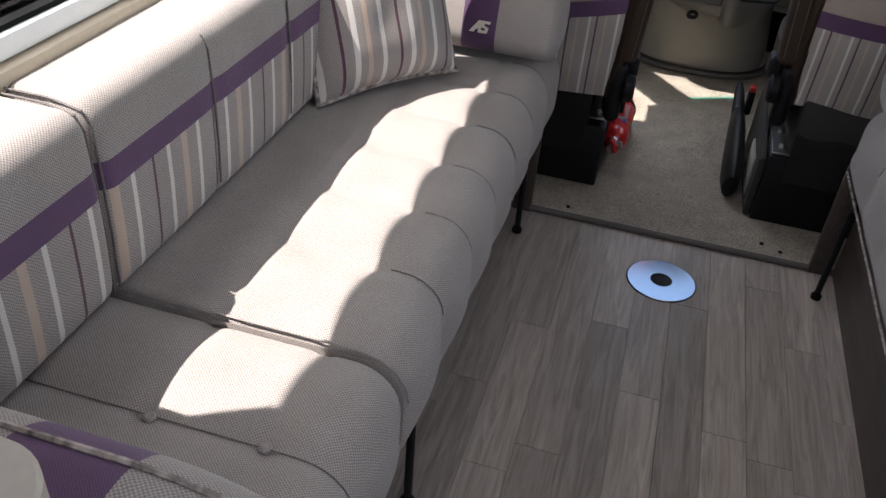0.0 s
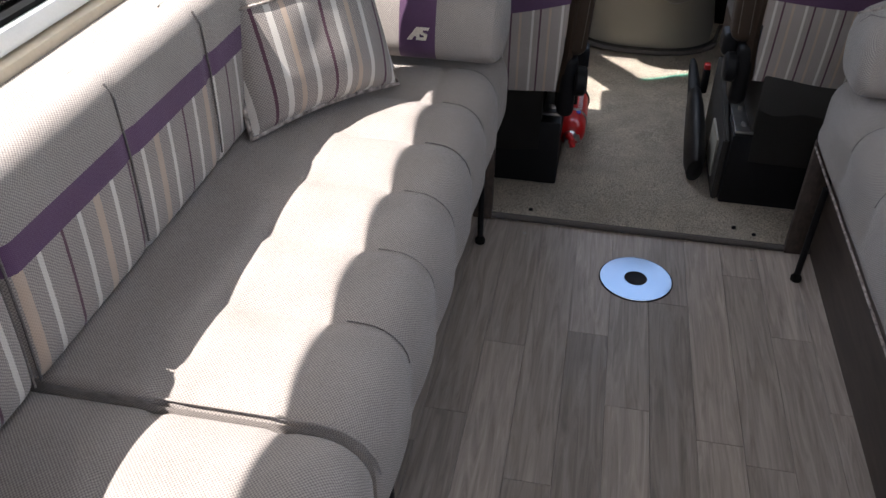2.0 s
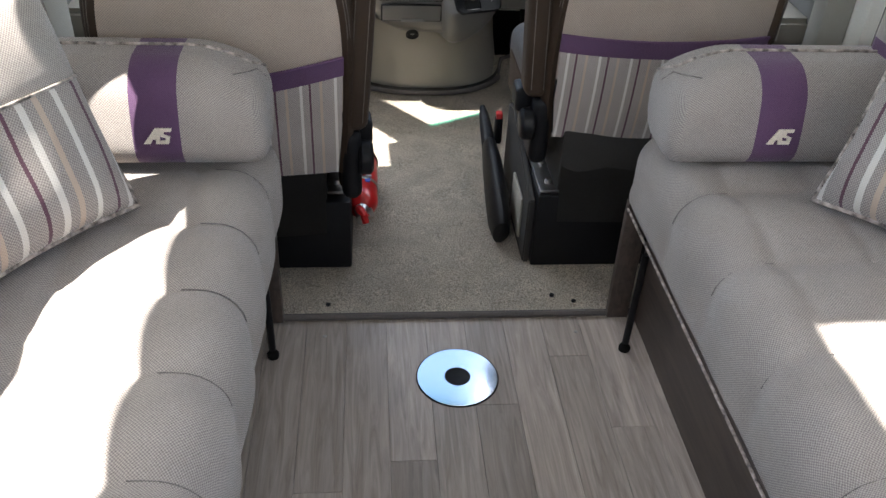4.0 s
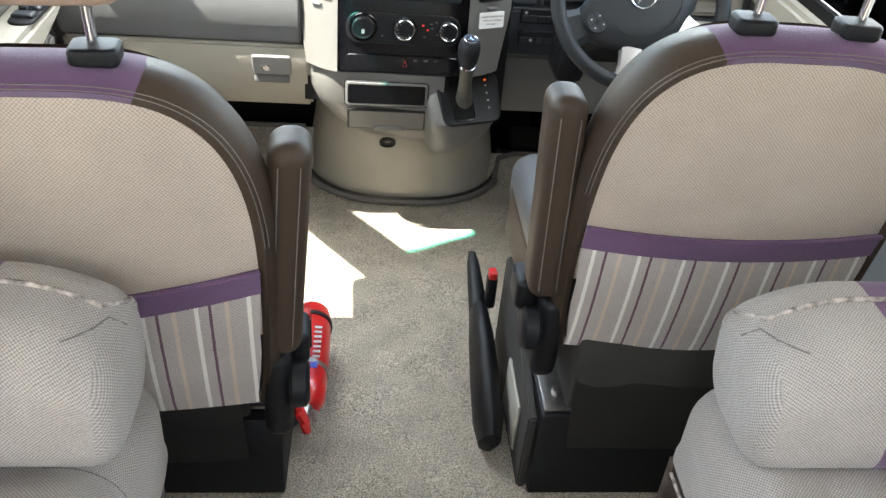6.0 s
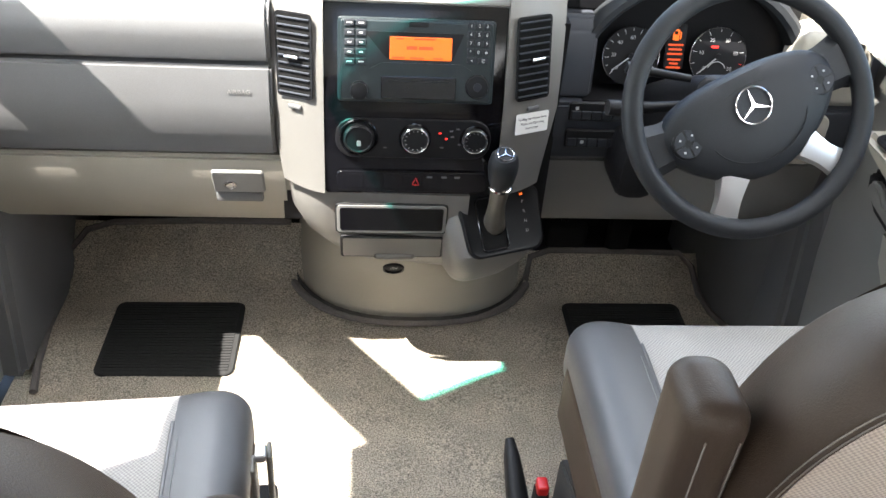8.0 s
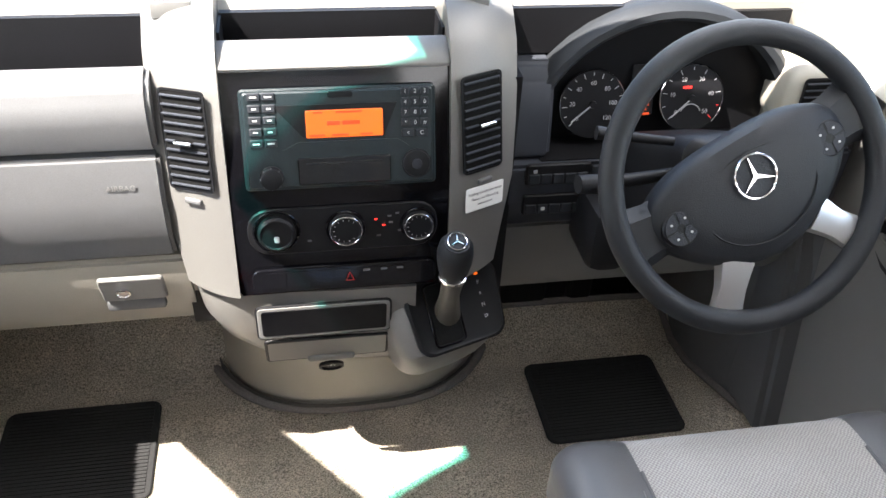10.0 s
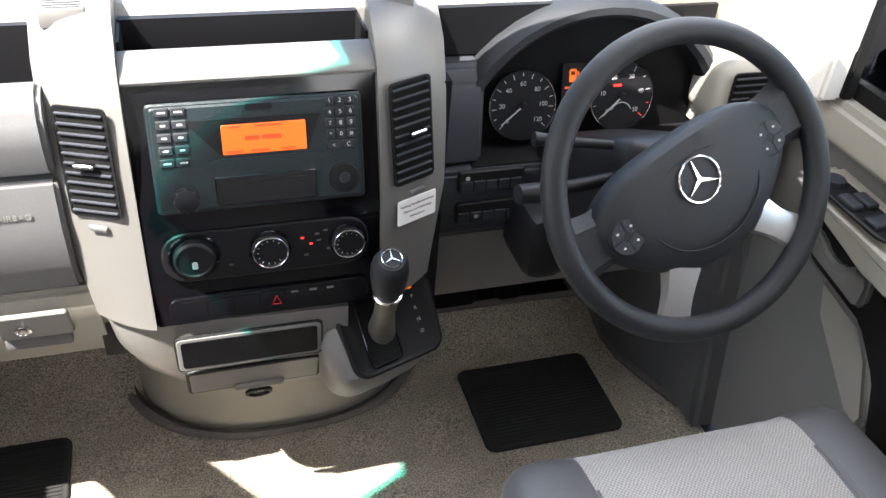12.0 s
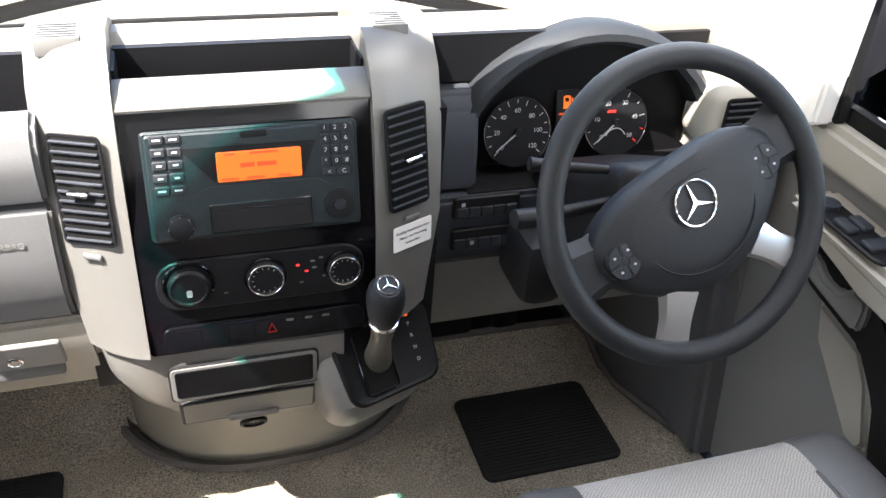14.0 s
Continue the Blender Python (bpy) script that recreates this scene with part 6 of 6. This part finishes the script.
# pedals
ped = root("brake_pedal", (0.40, 3.85, 0.1), "black rubber brake pedal", "pedal", "pedals")
part("pedal_pad", pad((0.385, 3.83, 0.155), (0.10, 0.03, 0.065), "x", 0.01, 0.01, 3, 2), M_RUBBER, ped)
part("pedal_arm", tube([(0.385, 3.84, 0.16), (0.385, 3.92, 0.26), (0.385, 3.95, 0.40)], 0.01, 8), M_BLACK, ped)
ped = root("accelerator_pedal", (0.52, 3.9, 0.05), "black rubber accelerator pedal", "pedal", "pedals")
part("pedal_pad", pad((0.53, 3.87, 0.13), (0.055, 0.03, 0.13), "z", 0.01, 0.01, 3, 2), M_RUBBER, ped)
part("pedal_arm", tube([(0.53, 3.885, 0.16), (0.53, 3.94, 0.26), (0.53, 3.96, 0.40)], 0.008, 8), M_BLACK, ped)


# ---- cab doors ----
def cab_door(s):
    d = root("cab_door_" + ("driver" if s > 0 else "passenger"), (s * 0.86, 3.2, 0.0), "grey cab door lining with a dark handle and armrest", "cab door")

    def sbox(a, b, *q, **k):
        return box(*sorted((s * a, s * b)), *q, **k)

    part("lining", prism([(2.66, 0.02), (3.50, 0.02), (3.56, 0.40), (3.62, 0.60), (3.60, 0.765), (2.66, 0.765)], *sorted((s * 0.83, s * 0.90)), 0.012), M_KICK, d, "grey door lining")
    part("sill_rail", prism([(2.66, 0.70), (3.52, 0.70), (3.50, 0.765), (2.66, 0.765)], *sorted((s * 0.805, s * 0.885)), 0.012), M_GREY, d)
    part("kick_panel", prism([(3.47, 0.02), (3.85, 0.02), (3.85, 0.56), (3.60, 0.56), (3.54, 0.40)], *sorted((s * 0.785, s * 0.845)), 0.015), M_DASH, d, "dark grey kick panel")
    sw_ = part("armrest", prism([(2.70, 0.585), (3.25, 0.605), (3.38, 0.635), (3.43, 0.655), (3.42, 0.672), (3.25, 0.668), (2.70, 0.65)], *sorted((s * 0.752, s * 0.84)), 0.012), M_GREY, d, "warm grey armrest ledge")
    part("switch_plate", plate(0.052, 0.17, 0.006, 0.024, pose(s * 0.782, 3.315, 0.667)), M_BLACK, sw_, "black switch plate")
    part("switch", turned([(0.001, 0), (0.017, 0), (0.016, 0.009), (0.011, 0.011), (0.001, 0.0095)], pose(s * 0.782, 3.375, 0.672), 20), M_DASH_DARK, sw_, "round mirror switch")
    for k in range(2):
        part("switch", pad((s * (0.768 + 0.026 * k), 3.32, 0.676), (0.021, 0.036, 0.012), "y", 0.005, 0.005, 3, 2), M_DASH_DARK, sw_)
    part("switch", pad((s * 0.782, 3.27, 0.676), (0.044, 0.026, 0.010), "y", 0.004, 0.005, 3, 2), M_DASH_DARK, sw_)
    pull = part("pull_frame", prism([(3.415, 0.598), (3.36, 0.612), (3.22, 0.598), (3.13, 0.52), (3.07, 0.30), (3.03, 0.08), (3.08, 0.08), (3.125, 0.30), (3.185, 0.46), (3.24, 0.515), (3.36, 0.535), (3.405, 0.565)], *sorted((s * 0.785, s * 0.836)), 0.010, 3), M_BLACK, d, "black sweeping pull frame")
    part("pull_cup", prism([(3.385, 0.585), (3.375, 0.598), (3.35, 0.598), (3.325, 0.580), (3.295, 0.580), (3.270, 0.602), (3.245, 0.600), (3.238, 0.585), (3.238, 0.552), (3.25, 0.542), (3.35, 0.558), (3.378, 0.57)], *sorted((s * 0.772, s * 0.80)), 0.006, 3), M_KICK, pull, "grey pull handle")
    part("lower_panel", prism([(3.36, 0.518), (3.25, 0.498), (3.215, 0.46), (3.175, 0.37), (3.185, 0.345), (3.22, 0.35), (3.335, 0.45)], *sorted((s * 0.812, s * 0.836)), 0.010, 3), M_GREY, d)
    if s > 0:
        part("window_channel", prism([(3.445, 0.765), (3.475, 0.765), (3.490, 0.97), (3.462, 0.97)], 0.812, 0.835, 0.004), M_RUBBER, d, "black window channel")
    part("sill_seal", sbox(0.835, 0.85, 2.66, 3.47, 0.762, 0.79), M_RUBBER, d)
    g = part("pane", prism([(2.66, 0.79), (3.46, 0.79), (3.46, 0.83), (2.93, 1.39), (2.66, 1.39)], *sorted((s * 0.855, s * 0.859))), M_GLASS, d, smooth=False)
    g.visible_shadow = False
    mir = root("door_mirror", (s * 1.0, 3.58, 0.65), "black door mirror seen through the side glass", "door mirror", "door mirrors")
    part("mirror_shell", pad((s * 1.04, 3.58, 0.78), (0.17, 0.10, 0.34), "z", 0.04, 0.04, 5, 3), M_BLACK, mir)
    part("mirror_glass", plate(0.13, 0.28, 0.004, 0.02, facing((s * 1.04, 3.529, 0.78), (0, -1, 0))), M_CHROME, mir, "mirror glass")
    part("mirror_arm", pad((s * 0.93, 3.58, 0.70), (0.16, 0.05, 0.05), "x", 0.015, 0.02, 3, 2), M_BLACK, mir)


cab_door(-1)
cab_door(1)

# bonnet and wipers beyond the windscreen
tagged(part("bonnet", loft([[Vector((x, 4.0 + dy - 0.22 * (x / 0.85) ** 4, z)) for dy, z in ((0.02, 0.72), (0.25, 0.70), (0.75, 0.52), (0.85, 0.30), (0.85, 0.2), (0.02, 0.2))] for x in [-0.85 + 1.7 * k / 16 for k in range(17)]]), M_BODY), "white van bonnet", "bonnet", kind="structure")
for x0, x1 in ((-0.62, 0.08), (0.0, 0.70)):
    w = root("wiper", ((x0 + x1) / 2, 3.99, 0.79), "black windscreen wiper at rest", "wiper", "wipers")
    part("wiper_blade", tube([(x0 + (x1 - x0) * k / 8, 3.74 + 0.27 * bow(x0 + (x1 - x0) * k / 8), 0.797 + 0.012 * k / 8) for k in range(9)], 0.008, 6), M_RUBBER, w)
    part("wiper_arm", tube([(x1 - 0.02, 3.80 + 0.27 * bow(x1), 0.78), ((x0 + x1) / 2, 3.765 + 0.27 * bow((x0 + x1) / 2), 0.812)], 0.007, 6), M_BLACK, w)
tagged(part("screen_seal", loft([[Vector((x, 3.862 - 0.20 * (x / 0.8) ** 4 + dy, z)) for dy, z in ((0, 0.77), (0, 0.800), (0.006, 0.806), (0.02, 0.804), (0.03, 0.77))] for x in XS]), M_RUBBER), "black lower windscreen seal", "seal", kind="structure")

# ---- floor planks, last ----
W = 0.0925
ENDS = {0: [1.549], 1: [2.0], 2: [1.78], 3: [2.146], 4: [1.72], 5: [2.293], 6: [2.073], -1: [1.93], -2: [1.7], 7: [1.85]}
cache = {}
rng = random.Random(4)
for c in range(-4, 11):
    x0 = -0.24 + W * c
    e = ENDS.get(c, [rng.uniform(1.5, 2.2)])[0]
    cuts = [2.432]
    q = e
    while q > -0.78:
        cuts.append(q)
        q -= rng.choice((0.46, 0.62, 0.78))
    cuts.append(-0.8)
    for b, a in zip(cuts, cuts[1:]):
        bm = box(x0 + 0.0004, x0 + W - 0.0004, a + 0.0004, b - 0.0004, -0.0045, 0.0, 0.0006, 1)
        part("plank", bm, M_PLANK, floor_ob, smooth=False)
